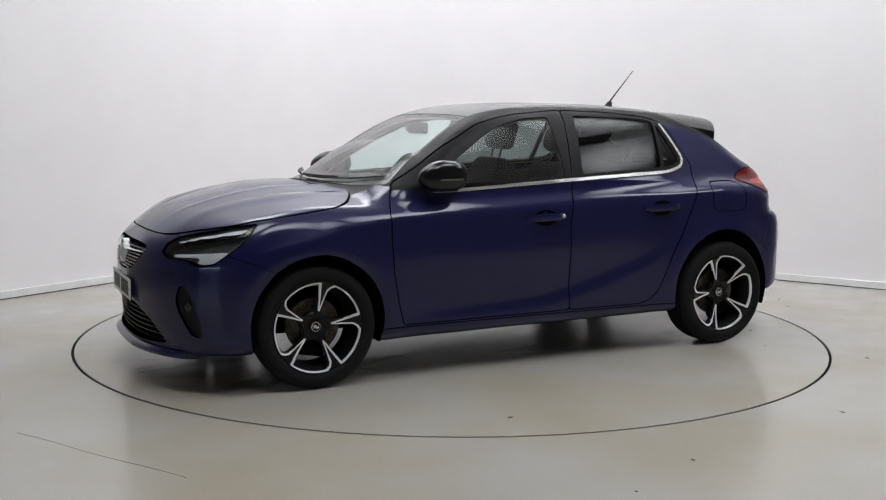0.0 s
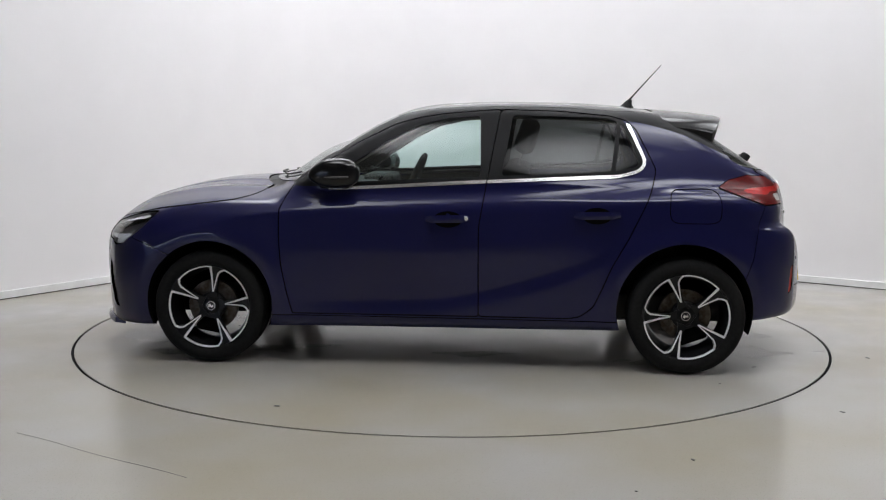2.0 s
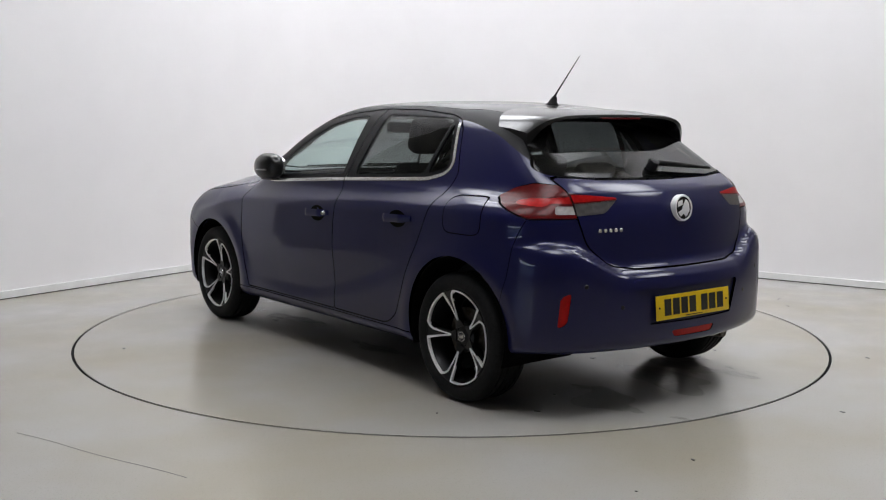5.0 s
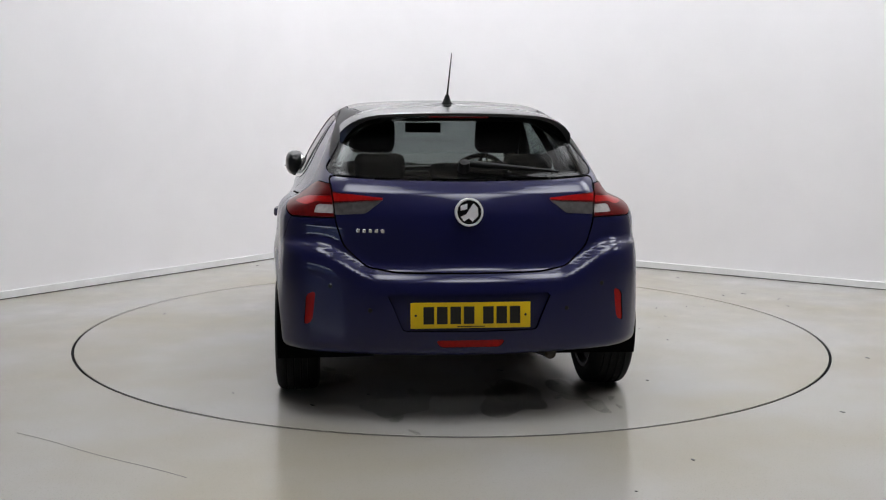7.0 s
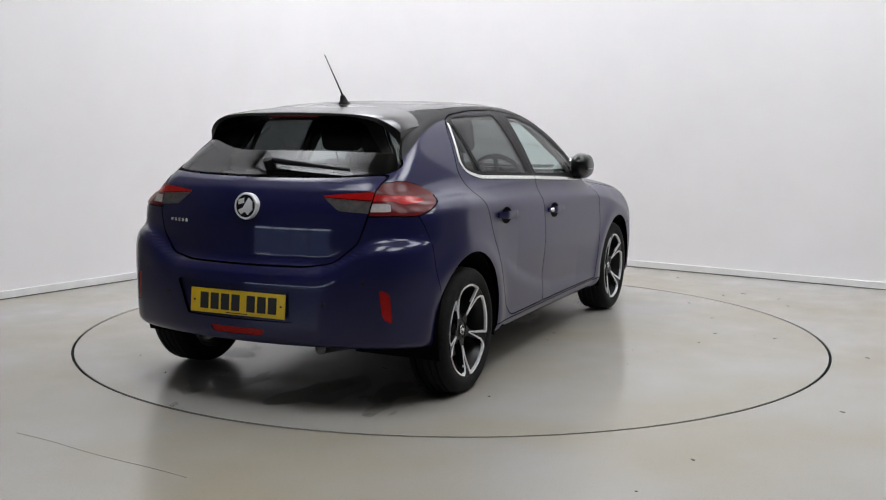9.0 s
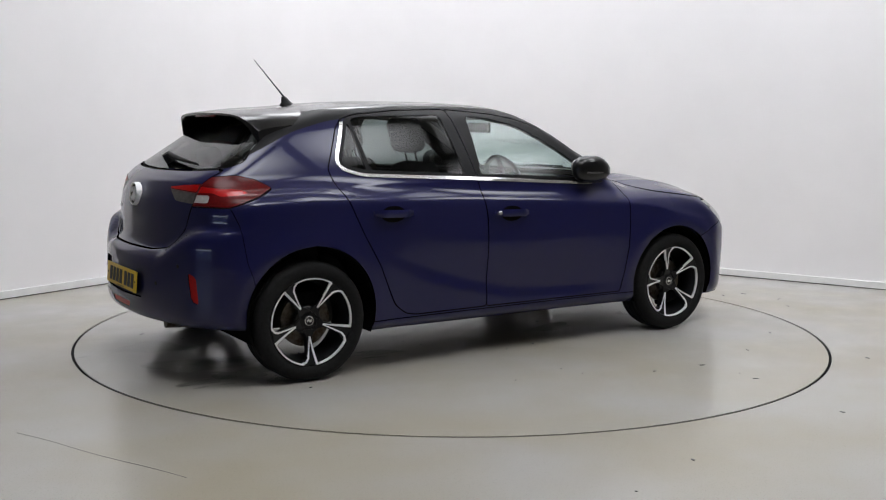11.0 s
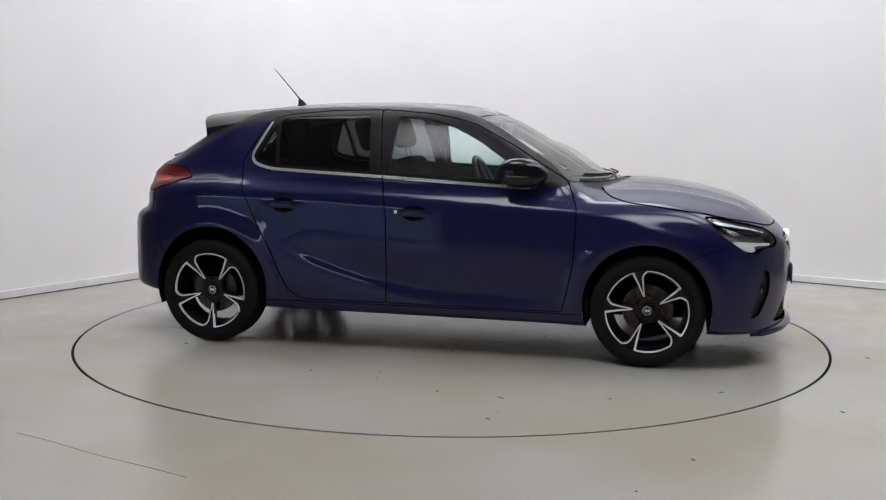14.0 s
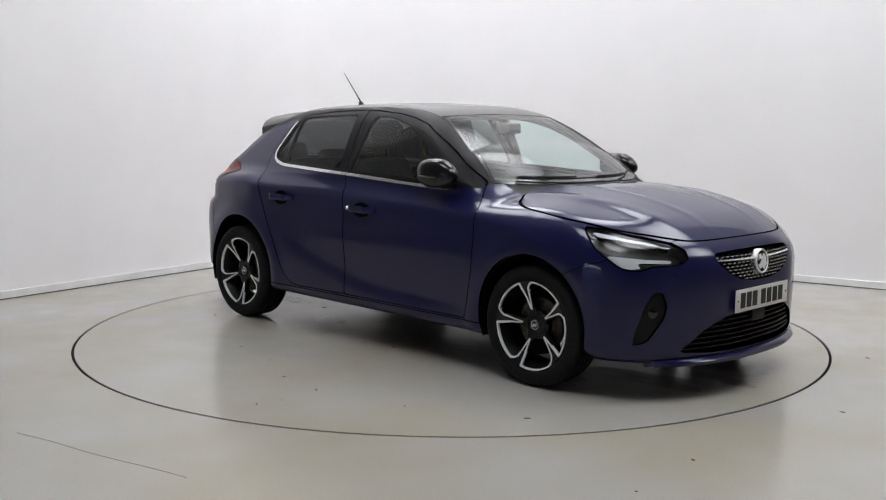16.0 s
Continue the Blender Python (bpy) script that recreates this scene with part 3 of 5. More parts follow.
def panel(name, tris, material_, parent, sides=(1, -1), lift=0.0, rim=0.014, label=""):
    """One panel of sheet metal, glass or plastic out of the form, with its edges turned in. sides: 1 right, -1 left, both for one that spans the car."""
    if len(tris) == 0:
        return None
    area = np.linalg.norm(np.cross(POOL[tris[:, 1]] - POOL[tris[:, 0]], POOL[tris[:, 2]] - POOL[tris[:, 0]]), axis=1)
    tris = tris[area > 1e-9]
    ids, t = np.unique(tris, return_inverse=True)
    t = t.reshape(-1, 3)
    p = POOL[ids]
    nrm = normals(p)
    # faces look outward
    face = np.cross(p[t[:, 1]] - p[t[:, 0]], p[t[:, 2]] - p[t[:, 0]])
    turned = (face * nrm[t[:, 0]]).sum(1) < 0
    t[turned] = t[turned][:, ::-1]
    e = np.concatenate([t[:, [0, 1]], t[:, [1, 2]], t[:, [2, 0]]])
    _, first, count = np.unique(np.sort(e, 1), axis=0, return_index=True, return_counts=True)
    edge = e[first[count == 1]]
    edge = edge[~((np.abs(p[edge[:, 0], 1]) < 1e-4) & (np.abs(p[edge[:, 1], 1]) < 1e-4))]
    p = p + nrm * lift
    verts, faces, vn = [], [], []
    base = 0
    for s in sides:
        flip = np.array([1, s, 1])
        verts.append(p * flip)
        vn.append(nrm * flip)
        faces += (t[:, ::s] + base).tolist()
        base += len(p)
        if rim and len(edge):
            a, b = edge.T
            q = np.stack([p[a], p[b], p[b] - nrm[b] * rim, p[a] - nrm[a] * rim], 1)
            out = np.cross(q[:, 1] - q[:, 0], -(q[:, 3] - q[:, 0]))
            out = out / np.maximum(np.linalg.norm(out, axis=1), 1e-12)[:, None]
            verts.append((q * flip).reshape(-1, 3))
            vn.append((np.repeat(-out, 4, 0) * flip))
            k = base + np.arange(len(edge) * 4).reshape(-1, 4)
            faces += (k[:, ::-s] if s == 1 else k).tolist()
            base += 4 * len(edge)
    data = bpy.data.meshes.new(name)
    data.from_pydata(np.concatenate(verts).tolist(), [], faces)
    data.polygons.foreach_set("use_smooth", [True] * len(data.polygons))
    data.normals_split_custom_set_from_vertices(np.concatenate(vn).tolist())
    return put(new(name, data), material_, parent, label)


def far_out(y):
    return lambda m: m[:, 1] > y


def build_body():
    rest, grooves = WHOLE, []

    def take(value, gap=0.0, where=None):
        nonlocal rest
        inside, groove, rest = carve(rest, value, gap, where)
        grooves.append(groove)
        return inside

    # wheel openings
    for c, h, r in ARCHES:
        take(lambda p, c=c, h=h, r=r: np.hypot(p[:, 0] - c, p[:, 2] - h) - r, 0, far_out(0.42))
    take(lambda p: p[:, 2] - UNDER(p[:, 0]) - 0.004, 0)

    # doors
    top = [(-0.285, 1.292), (-0.50, 1.183), (-0.675, 1.075), (-0.80, 0.998)]
    front = take(region("xz", [(-0.815, 0.985), (-0.85, 0.92), (-0.88, 0.844), (-0.88, 0.70), (-0.87, 0.55), (-0.842, 0.40), (-0.812, 0.283),
                               (0.186, 0.285), (0.183, 0.523), (0.183, 0.763), (0.222, 1.0), (0.286, 1.374), (0.15, 1.365), (-0.02, 1.350), (-0.16, 1.327)] + top, 0.012), 0.006, far_out(0.35))
    rear = take(region("xz", [(0.186, 0.285), (0.183, 0.523), (0.183, 0.763), (0.222, 1.0), (0.286, 1.374), (0.6, 1.366), (0.867, 1.342), (0.955, 1.318),
                              (1.005, 1.27), (1.105, 1.062), (1.083, 0.972), (1.032, 0.859), (0.961, 0.711), (0.877, 0.561), (0.827, 0.439), (0.785, 0.348), (0.72, 0.297), (0.66, 0.285)], 0.02), 0.006, far_out(0.35))
    day = region("xz", [(-0.83, 0.958), (-0.52, 0.962), (0.22, 1.003), (0.91, 1.035), (1.015, 1.062), (1.042, 1.10), (0.952, 1.30), (0.90, 1.36), (0.60, 1.41), (0.05, 1.41), (-0.2, 1.39), (-0.45, 1.32), (-0.83, 1.05)], 0.03)
    panes = {"front": [region("xz", [(-0.640, 0.980), (0.188, 1.020), (0.176, 1.338), (0.012, 1.327), (-0.151, 1.288), (-0.325, 1.200), (-0.48, 1.098)], 0.02)],
             "rear": [region("xz", [(0.298, 1.024), (0.868, 1.052), (0.908, 1.315), (0.844, 1.330), (0.350, 1.345)], 0.02),
                      region("xz", [(0.892, 1.054), (1.000, 1.076), (1.018, 1.102), (0.938, 1.286), (0.925, 1.30)], 0.012)]}
    for which, sheet in (("front", front), ("rear", rear)):
        above, _, below = carve(sheet, day)
        strip, _, below = carve(below, lambda p: day(p) - 0.017, 0, lambda m: (m[:, 0] > -0.62) & (m[:, 2] < 1.30) & (day(m) < 0.03))
        glazed = []
        for g in panes[which]:
            inside, _, above = carve(above, g)
            glazed.append(inside)
        for s in (1, -1):
            door = panel("door", below, BLUE, car, (s,), label="%s door in dark blue metallic paint" % which)
            panel("window_frame", above, SATIN_BLACK, door, (s,), rim=0.02)
            panel("chrome_strip", strip, CHROME, door, (s,), lift=0.003, rim=0.006, label="bright chrome waist strip")
            for i, pane in enumerate(glazed):
                ob = panel("window_pane", pane, SIDE_GLASS if which == "front" else PRIVACY_GLASS, door, (s,), lift=-0.004, rim=0,
                           label="clear front side glass" if which == "front" else "dark tinted privacy glass")
                ob.visible_shadow = False
        for s in (1, -1):
            panel("door_trim", carve(below, lambda p: 0.6 - p[:, 2])[0], TRIM, car, (s,), lift=-0.07, rim=0, label="dark inner door lining")

    # head lamps
    lamp = take(region("xz", [(-1.548, 0.819), (-1.638, 0.729), (-1.705, 0.680), (-1.765, 0.636), (-1.832, 0.626), (-1.858, 0.648), (-1.925, 0.650), (-1.938, 0.675), (-1.910, 0.714), (-1.864, 0.744), (-1.779, 0.771), (-1.648, 0.805)], 0.010), 0.007, lambda m: (m[:, 0] < -1.4) & (m[:, 1] > 0.3))
    low, _, _ = carve(lamp, region("xz", [(-1.690, 0.698), (-1.790, 0.688), (-1.905, 0.673), (-1.905, 0.658), (-1.808, 0.666), (-1.832, 0.641), (-1.800, 0.635), (-1.762, 0.643)], 0.003))
    high, _, _ = carve(lamp, region("xz", [(-1.585, 0.803), (-1.66, 0.791), (-1.80, 0.756), (-1.875, 0.729), (-1.875, 0.723), (-1.80, 0.747), (-1.70, 0.770), (-1.63, 0.780)], 0.003))
    for s in (1, -1):
        cover = panel("headlamp", lamp, LAMP_GLASS, car, (s,), lift=-0.002, rim=0, label="slim headlamp under a clear cover")
        cover.visible_shadow = False
        panel("lamp_bowl", lamp, LAMP_BOWL, cover, (s,), lift=-0.055, rim=-0.05)
        panel("light_guide", low, DRL, cover, (s,), lift=-0.009, rim=0.03, label="white angled light guide")
        panel("light_guide", high, DRL, cover, (s,), lift=-0.009, rim=0.03, label="thin white upper light guide")
        for x, y, z in ((-1.825, 0.575, 0.712), (-1.735, 0.675, 0.732)):
            bm = bmesh.new()
            lathe(bm, [(0.0, -0.012), (0.024, -0.008), (0.030, 0.0), (0.034, 0.004), (0.036, 0.03)], 24, "x", (x + 0.028, s * (y - 0.035), z - 0.012))
            part("projector_lens", bm, SMOKE_LENS, cover)

    # bonnet, cowl, windscreen
    low_edge = region("xz", [(-2.4, 0.757), (-1.98, 0.757), (-1.91, 0.746), (-1.785, 0.781), (-1.543, 0.833), (-1.30, 0.864), (-1.15, 0.882), (-1.05, 0.906), (-1.0, 0.935), (-0.95, 1.0), (-0.9, 1.4), (-2.4, 1.4)], 0.03)
    hood = take(lambda p: np.maximum(low_edge(p), p[:, 0] + 1.112 - 0.5 * p[:, 1] ** 2), 0.006, lambda m: m[:, 0] < -0.7)
    panel("bonnet", hood, BLUE, car)
    cowl = take(lambda p: np.maximum(p[:, 0] + 1.062 - 0.55 * p[:, 1] ** 2, p[:, 1] - 0.60), 0, lambda m: (m[:, 0] < -0.7) & (m[:, 2] > 0.93))
    panel("cowl", cowl, BLACK_PLASTIC, car, rim=0.02, lift=-0.006, label="black plastic scuttle below the windscreen")
    side_line = curve((0.95, 0.672), (1.1, 0.607), (1.228, 0.546), (1.34, 0.488), (1.45, 0.45))
    screen = take(lambda p: np.maximum(np.maximum(-1.062 + 0.55 * p[:, 1] ** 2 - p[:, 0], p[:, 1] - side_line(p[:, 2])), p[:, 0] + 0.318 - 0.16 * p[:, 1] ** 2), 0.004, lambda m: (m[:, 0] < 0) & (m[:, 2] > 0.9))
    clear, _, dark = carve(screen, lambda p: -np.minimum(np.minimum(side_line(p[:, 2]) - p[:, 1] - 0.022, p[:, 0] + 1.062 - 0.55 * p[:, 1] ** 2 - 0.03), -0.318 + 0.16 * p[:, 1] ** 2 - p[:, 0] - 0.025))
    ws = panel("windscreen", clear, SCREEN_GLASS, car, rim=0, lift=-0.002, label="clear windscreen, slightly misted")
    ws.visible_shadow = False
    panel("windscreen_border", dark, GLOSS_PLASTIC, car, rim=0.004, lift=-0.002, label="black printed windscreen border")

    # tail: window, tailgate, lamps
    pane = take(region("yz", [(-0.2, 1.050), (0.372, 1.058), (0.600, 1.072), (0.618, 1.10), (0.578, 1.16), (0.505, 1.305), (0.40, 1.335), (-0.2, 1.345)], 0.02), 0.005, lambda m: m[:, 0] > 1.1)
    ob = panel("rear_window", pane, PRIVACY_GLASS, car, rim=0, lift=-0.003, label="dark tinted rear window")
    ob.visible_shadow = False
    gate = take(region("yz", [(-0.2, 0.655), (0.32, 0.658), (0.44, 0.676), (0.54, 0.764), (0.575, 0.87), (0.592, 1.02), (0.608, 1.066), (0.372, 1.052), (-0.2, 1.044)], 0.03), 0.007, lambda m: m[:, 0] > 1.5)
    inner, _, gate = carve(gate, region("yz", [(0.360, 0.973), (0.45, 0.982), (0.62, 0.999), (0.62, 0.896), (0.445, 0.908)], 0.01), 0, far_out(0.3))
    panel("tailgate", gate, BLUE, car)
    outer = take(region("xz", [(1.420, 0.972), (1.485, 1.014), (1.58, 1.037), (1.75, 1.024), (1.95, 1.005), (1.95, 0.888), (1.66, 0.886), (1.555, 0.922)], 0.015), 0.005, lambda m: (m[:, 1] > 0.5) & (m[:, 0] > 1.4))
    smoky, _, inner_red = carve(inner, region("yz", [(0.35, 0.965), (0.62, 0.948), (0.62, 0.88), (0.35, 0.88)], 0.003))
    clear_low, _, outer_red = carve(outer, region("yz", [(0.5, 0.942), (0.655, 0.942), (0.668, 0.905), (0.5, 0.905)], 0.004))
    band_, _, outer_dark = carve(outer_red, region("yz", [(0.5, 0.99), (0.69, 0.972), (0.76, 0.945), (0.70, 0.935), (0.66, 0.952), (0.5, 0.952)], 0.004))
    inner_band, _, inner_dark = carve(inner_red, region("yz", [(0.36, 0.982), (0.62, 0.992), (0.62, 0.955), (0.36, 0.968)], 0.002))
    for s in (1, -1):
        lens = panel("tail_lamp", outer_dark, DARK_RED, car, (s,), lift=0.004, rim=0.02, label="dark red wrap-round tail lamp")
        panel("light_band", band_, RED_LENS, lens, (s,), lift=0.003, rim=0.01, label="bright red light band")
        panel("reversing_light", clear_low, CLEAR_LENS, lens, (s,), lift=0.002, rim=0.01, label="clear white lens")
        gl = panel("tailgate_lamp", inner_dark, DARK_RED, car, (s,), lift=0.004, rim=0.02, label="red lamp on the tailgate")
        panel("light_band", inner_band, RED_LENS, gl, (s,), lift=0.003, rim=0.01)
        panel("lower_lens", smoky, SMOKE_LENS, gl, (s,), lift=0.002, rim=0.01, label="smoked grey lens")

    # black roof and pillars over blue flanks
    over = curve((-1.3, 1.03), (-0.9, 0.985), (-0.8, 0.973), (-0.5, 1.05), (0.0, 1.2), (0.93, 1.316), (1.2, 1.262), (1.442, 1.156), (1.6, 1.085), (1.75, 1.02))
    roof = take(lambda p: over(p[:, 0]) - p[:, 2], 0.0, lambda m: m[:, 2] > 0.95)
    skin, _, pillars = carve(roof, lambda p: p[:, 1] - 0.50 + 0.10 * np.clip((p[:, 0] - 0.9) / 0.4, 0, 1), 0.004, lambda m: m[:, 0] > -0.33)
    panel("roof", skin, BLACK_PAINT, car, label="gloss black painted roof")
    panel("headlining", skin, HEADLINING, car, lift=-0.035, rim=0, label="light grey roof lining")
    for s in (1, -1):
        panel("roof_pillar", pillars, SATIN_BLACK, car, (s,), label="gloss black pillar and roof rail")
        panel("pillar_trim", pillars, HEADLINING, car, (s,), lift=-0.03, rim=0)

    # bumpers
    nose = take(region("xz", [(-2.5, 0.78), (-1.9, 0.78), (-1.78, 0.692), (-1.715, 0.682), (-1.577, 0.634), (-1.4, 0.55), (-1.3, 0.0), (-2.5, 0.0)], 0.01), 0.004, lambda m: m[:, 0] < -1.3)
    grille, _, nose = carve(nose, region("yz", [(-0.2, 0.703), (0.20, 0.700), (0.335, 0.693), (0.354, 0.682), (0.336, 0.638), (0.27, 0.590), (0.19, 0.559), (0.08, 0.546), (-0.2, 0.544)], 0.012), 0, lambda m: m[:, 0] < -1.7)
    intake, _, nose = carve(nose, region("yz", [(-0.2, 0.412), (0.20, 0.404), (0.30, 0.384), (0.43, 0.333), (0.556, 0.234), (0.36, 0.219), (0.155, 0.215), (-0.2, 0.215)], 0.012), 0, lambda m: m[:, 0] < -1.7)
    pocket, _, nose = carve(nose, region("yz", [(0.755, 0.272), (0.742, 0.36), (0.722, 0.45), (0.688, 0.528), (0.645, 0.528), (0.622, 0.46), (0.632, 0.40), (0.695, 0.295)], 0.015), 0, lambda m: (m[:, 0] < -1.6) & (m[:, 1] > 0.5))
    lipzone, _, nose = carve(nose, lambda p: p[:, 2] - 0.205, 0.0)
    bumper = panel("front_bumper", nose, BLUE, car, rim=0.035)
    panel("bumper_lip", lipzone, BLUE, bumper, lift=0.002, rim=0.02, label="blue splitter lip")
    mesh_ = panel("grille_backing", grille, LINER, bumper, lift=-0.045, rim=-0.02)
    panel("intake_backing", intake, LINER, bumper, lift=-0.05, rim=-0.02)
    for s in (1, -1):
        panel("fog_pocket", pocket, BLACK_PLASTIC, bumper, (s,), lift=-0.014, rim=0, label="black plastic fog lamp pocket")
    tailb = take(region("xz", [(1.66, 0.888), (1.625, 0.80), (1.60, 0.62), (1.56, 0.5), (1.45, 0.0), (2.4, 0.0), (2.4, 0.888)], 0.01), 0.003, lambda m: m[:, 0] > 1.3)
    recess, _, tailb = carve(tailb, region("yz", [(-0.3, 0.572), (0.36, 0.572), (0.335, 0.52), (0.29, 0.412), (-0.3, 0.408)], 0.012), 0, lambda m: m[:, 0] > 1.7)
    fog, _, tailb = carve(tailb, region("yz", [(-0.2, 0.373), (0.155, 0.373), (0.128, 0.342), (-0.2, 0.340)], 0.01), 0, lambda m: m[:, 0] > 1.7)
    refl, _, tailb = carve(tailb, region("yz", [(0.664, 0.574), (0.706, 0.556), (0.716, 0.42), (0.680, 0.438), (0.672, 0.50)], 0.008), 0, lambda m: m[:, 0] > 1.5)
    bumper_r = panel("rear_bumper", tailb, BLUE, car, rim=0.03)
    panel("plate_recess", recess, BLUE, bumper_r, lift=-0.013, rim=0)
    panel("rear_fog_lamp", fog, RED_LENS, bumper_r, lift=-0.004, rim=0.01, label="red fog lamp strip")
    for s in (1, -1):
        panel("reflector", refl, RED_LENS, bumper_r, (s,), lift=-0.004, rim=0.01, label="upright red reflector")

    # flanks
    sill = take(lambda p: p[:, 2] - 0.272, 0.005, lambda m: (np.abs(m[:, 0]) < 0.98) & (m[:, 1] > 0.6))
    wing, _, flank = carve(rest, lambda p: p[:, 0] + 0.3)
    flap, ring, flank_left = carve(flank, region("xz", [(1.172, 0.966), (1.395, 0.968), (1.428, 0.925), (1.428, 0.815), (1.395, 0.795), (1.19, 0.795), (1.165, 0.83)], 0.04), 0.005, far_out(0.4))
    for s in (1, -1):
        panel("sill", sill, BLUE, car, (s,), label="blue side sill")
        panel("front_wing", wing, BLUE, car, (s,), rim=0.03)
        panel("rear_quarter", flank if s == 1 else flank_left, BLUE, car, (s,), rim=0.03)
    panel("fuel_flap", flap, BLUE, car, (-1,), label="blue fuel filler flap")
    grooves.append(ring)
    panel("shut_line_seal", np.concatenate([g for g in grooves if len(g)]), LINER, car, lift=-0.011, rim=0, label="black seals in the panel gaps")
    return bumper, bumper_r


def place_on(x=None, y=None, z=None, side=1):
    """The point of the body's skin that has the two given coordinates, and its normal."""
    lo, hi = 0.0, 2.4
    axis = "x" if x is None else "y"
    sgn = side
    for _ in range(22):
        mid = (lo + hi) / 2
        p = (sgn * mid, y, z) if axis == "x" else (x, sgn * mid, z)
        f = float(body(np.array([p[0]]), np.array([p[1]]), np.array([p[2]]))[0])
        lo, hi = (mid, hi) if f < 0 else (lo, mid)
    p = np.array([[sgn * lo, y, z] if axis == "x" else [x, sgn * lo, z]])
    return Vector(p[0]), Vector(normals(p)[0])


bumper_front, bumper_rear = build_body()


# ---- the car's fittings ----
def soft_box(bm, x0, x1, y0, y1, z0, z1, bevel=0.03, m=None):
    made = bmesh.ops.create_cube(bm, size=1)["verts"]
    for v in made:
        v.co = Vector((x0 + (v.co.x + 0.5) * (x1 - x0), y0 + (v.co.y + 0.5) * (y1 - y0), z0 + (v.co.z + 0.5) * (z1 - z0)))
    edges = list({e for v in made for e in v.link_edges})
    res = bmesh.ops.bevel(bm, geom=edges, offset=bevel, segments=4, affect="EDGES", profile=0.5)
    if m:
        for v in {v for f in res["faces"] for v in f.verts}:
            v.co = m @ v.co
    return bm


def quick_box(bm, x0, x1, y0, y1, z0, z1):
    v = [bm.verts.new((x, y, z)) for x in (x0, x1) for y in (y0, y1) for z in (z0, z1)]
    for q in ((0, 1, 3, 2), (4, 6, 7, 5), (0, 4, 5, 1), (2, 3, 7, 6), (0, 2, 6, 4), (1, 5, 7, 3)):
        bm.faces.new([v[k] for k in q])


def undersides():
    bm = bmesh.new()
    soft_box(bm, -1.92, 1.40, -0.43, 0.43, 0.205, 0.24, 0.01)
    soft_box(bm, -0.86, 0.86, -0.77, 0.77, 0.21, 0.25, 0.01)
    part("undertray", bm, LINER, car)
    for cx, cz, cr in ARCHES:
        for sy in (-1, 1):
            bm = bmesh.new()
            arc = [math.radians(a) for a in range(-20, 201, 5)]
            rows = []
            for y, r in ((0.40, 0.05), (0.40, cr - 0.006), (0.842, cr - 0.002)):
                rows.append([bm.verts.new((cx + math.cos(a) * r, sy * y, cz + math.sin(a) * r)) for a in arc])
            for u, v in zip(rows, rows[1:]):
                for i in range(len(arc) - 1):
                    bm.faces.new((u[i], u[i + 1], v[i + 1], v[i]))
            part("arch_liner", bm, LINER, car)
    bm = bmesh.new()
    tube(bm, [(1.2, 0.33, 0.24), (1.6, 0.36, 0.255), (1.75, 0.37, 0.275), (1.86, 0.375, 0.285)], 0.027, 14)
    part("exhaust_pipe", bm, BRAKE, car, "dull steel exhaust tail pipe")
    bm = bmesh.new()
    tube(bm, [(1.1, -0.60, 0.26), (1.2, 0.0, 0.24), (1.1, 0.60, 0.26)], 0.03, 10)
    part("rear_axle", bm, LINER, car)


def polar(r, a, y):
    """A point of a wheel's face at radius r, a degrees from its spoke's middle."""
    return (-math.cos(math.radians(a)) * r, y, math.sin(math.radians(a)) * r)


def face_y(r):
    return 0.052 + 0.038 * (r / 0.218) ** 2


def strip(bm, line, widths, lift=0.004, depth=0.012):
    """A raised bar that follows points given as (radius, degrees)."""
    pts = [Vector((polar(r, a, 0)[0], polar(r, a, 0)[2])) for r, a in line]
    left, right = [], []
    for i, p in enumerate(pts):
        d = (pts[min(i + 1, len(pts) - 1)] - pts[max(i - 1, 0)]).normalized()
        n = Vector((-d.y, d.x)) * widths[i] / 2
        left.append(p + n)
        right.append(p - n)
    grid = []
    for a, b in zip(left, right):
        ya, yb = face_y(a.length) + lift, face_y(b.length) + lift
        grid.append([bm.verts.new((a.x, ya, a.y)), bm.verts.new((b.x, yb, b.y)), bm.verts.new((b.x, yb - depth, b.y)), bm.verts.new((a.x, ya - depth, a.y))])
    for u, v in zip(grid, grid[1:]):
        for k in range(4):
            bm.faces.new((u[k], u[(k + 1) % 4], v[(k + 1) % 4], v[k]))
    bm.faces.new(grid[0])
    bm.faces.new(grid[-1][::-1])
    bmesh.ops.recalc_face_normals(bm, faces=bm.faces[:])


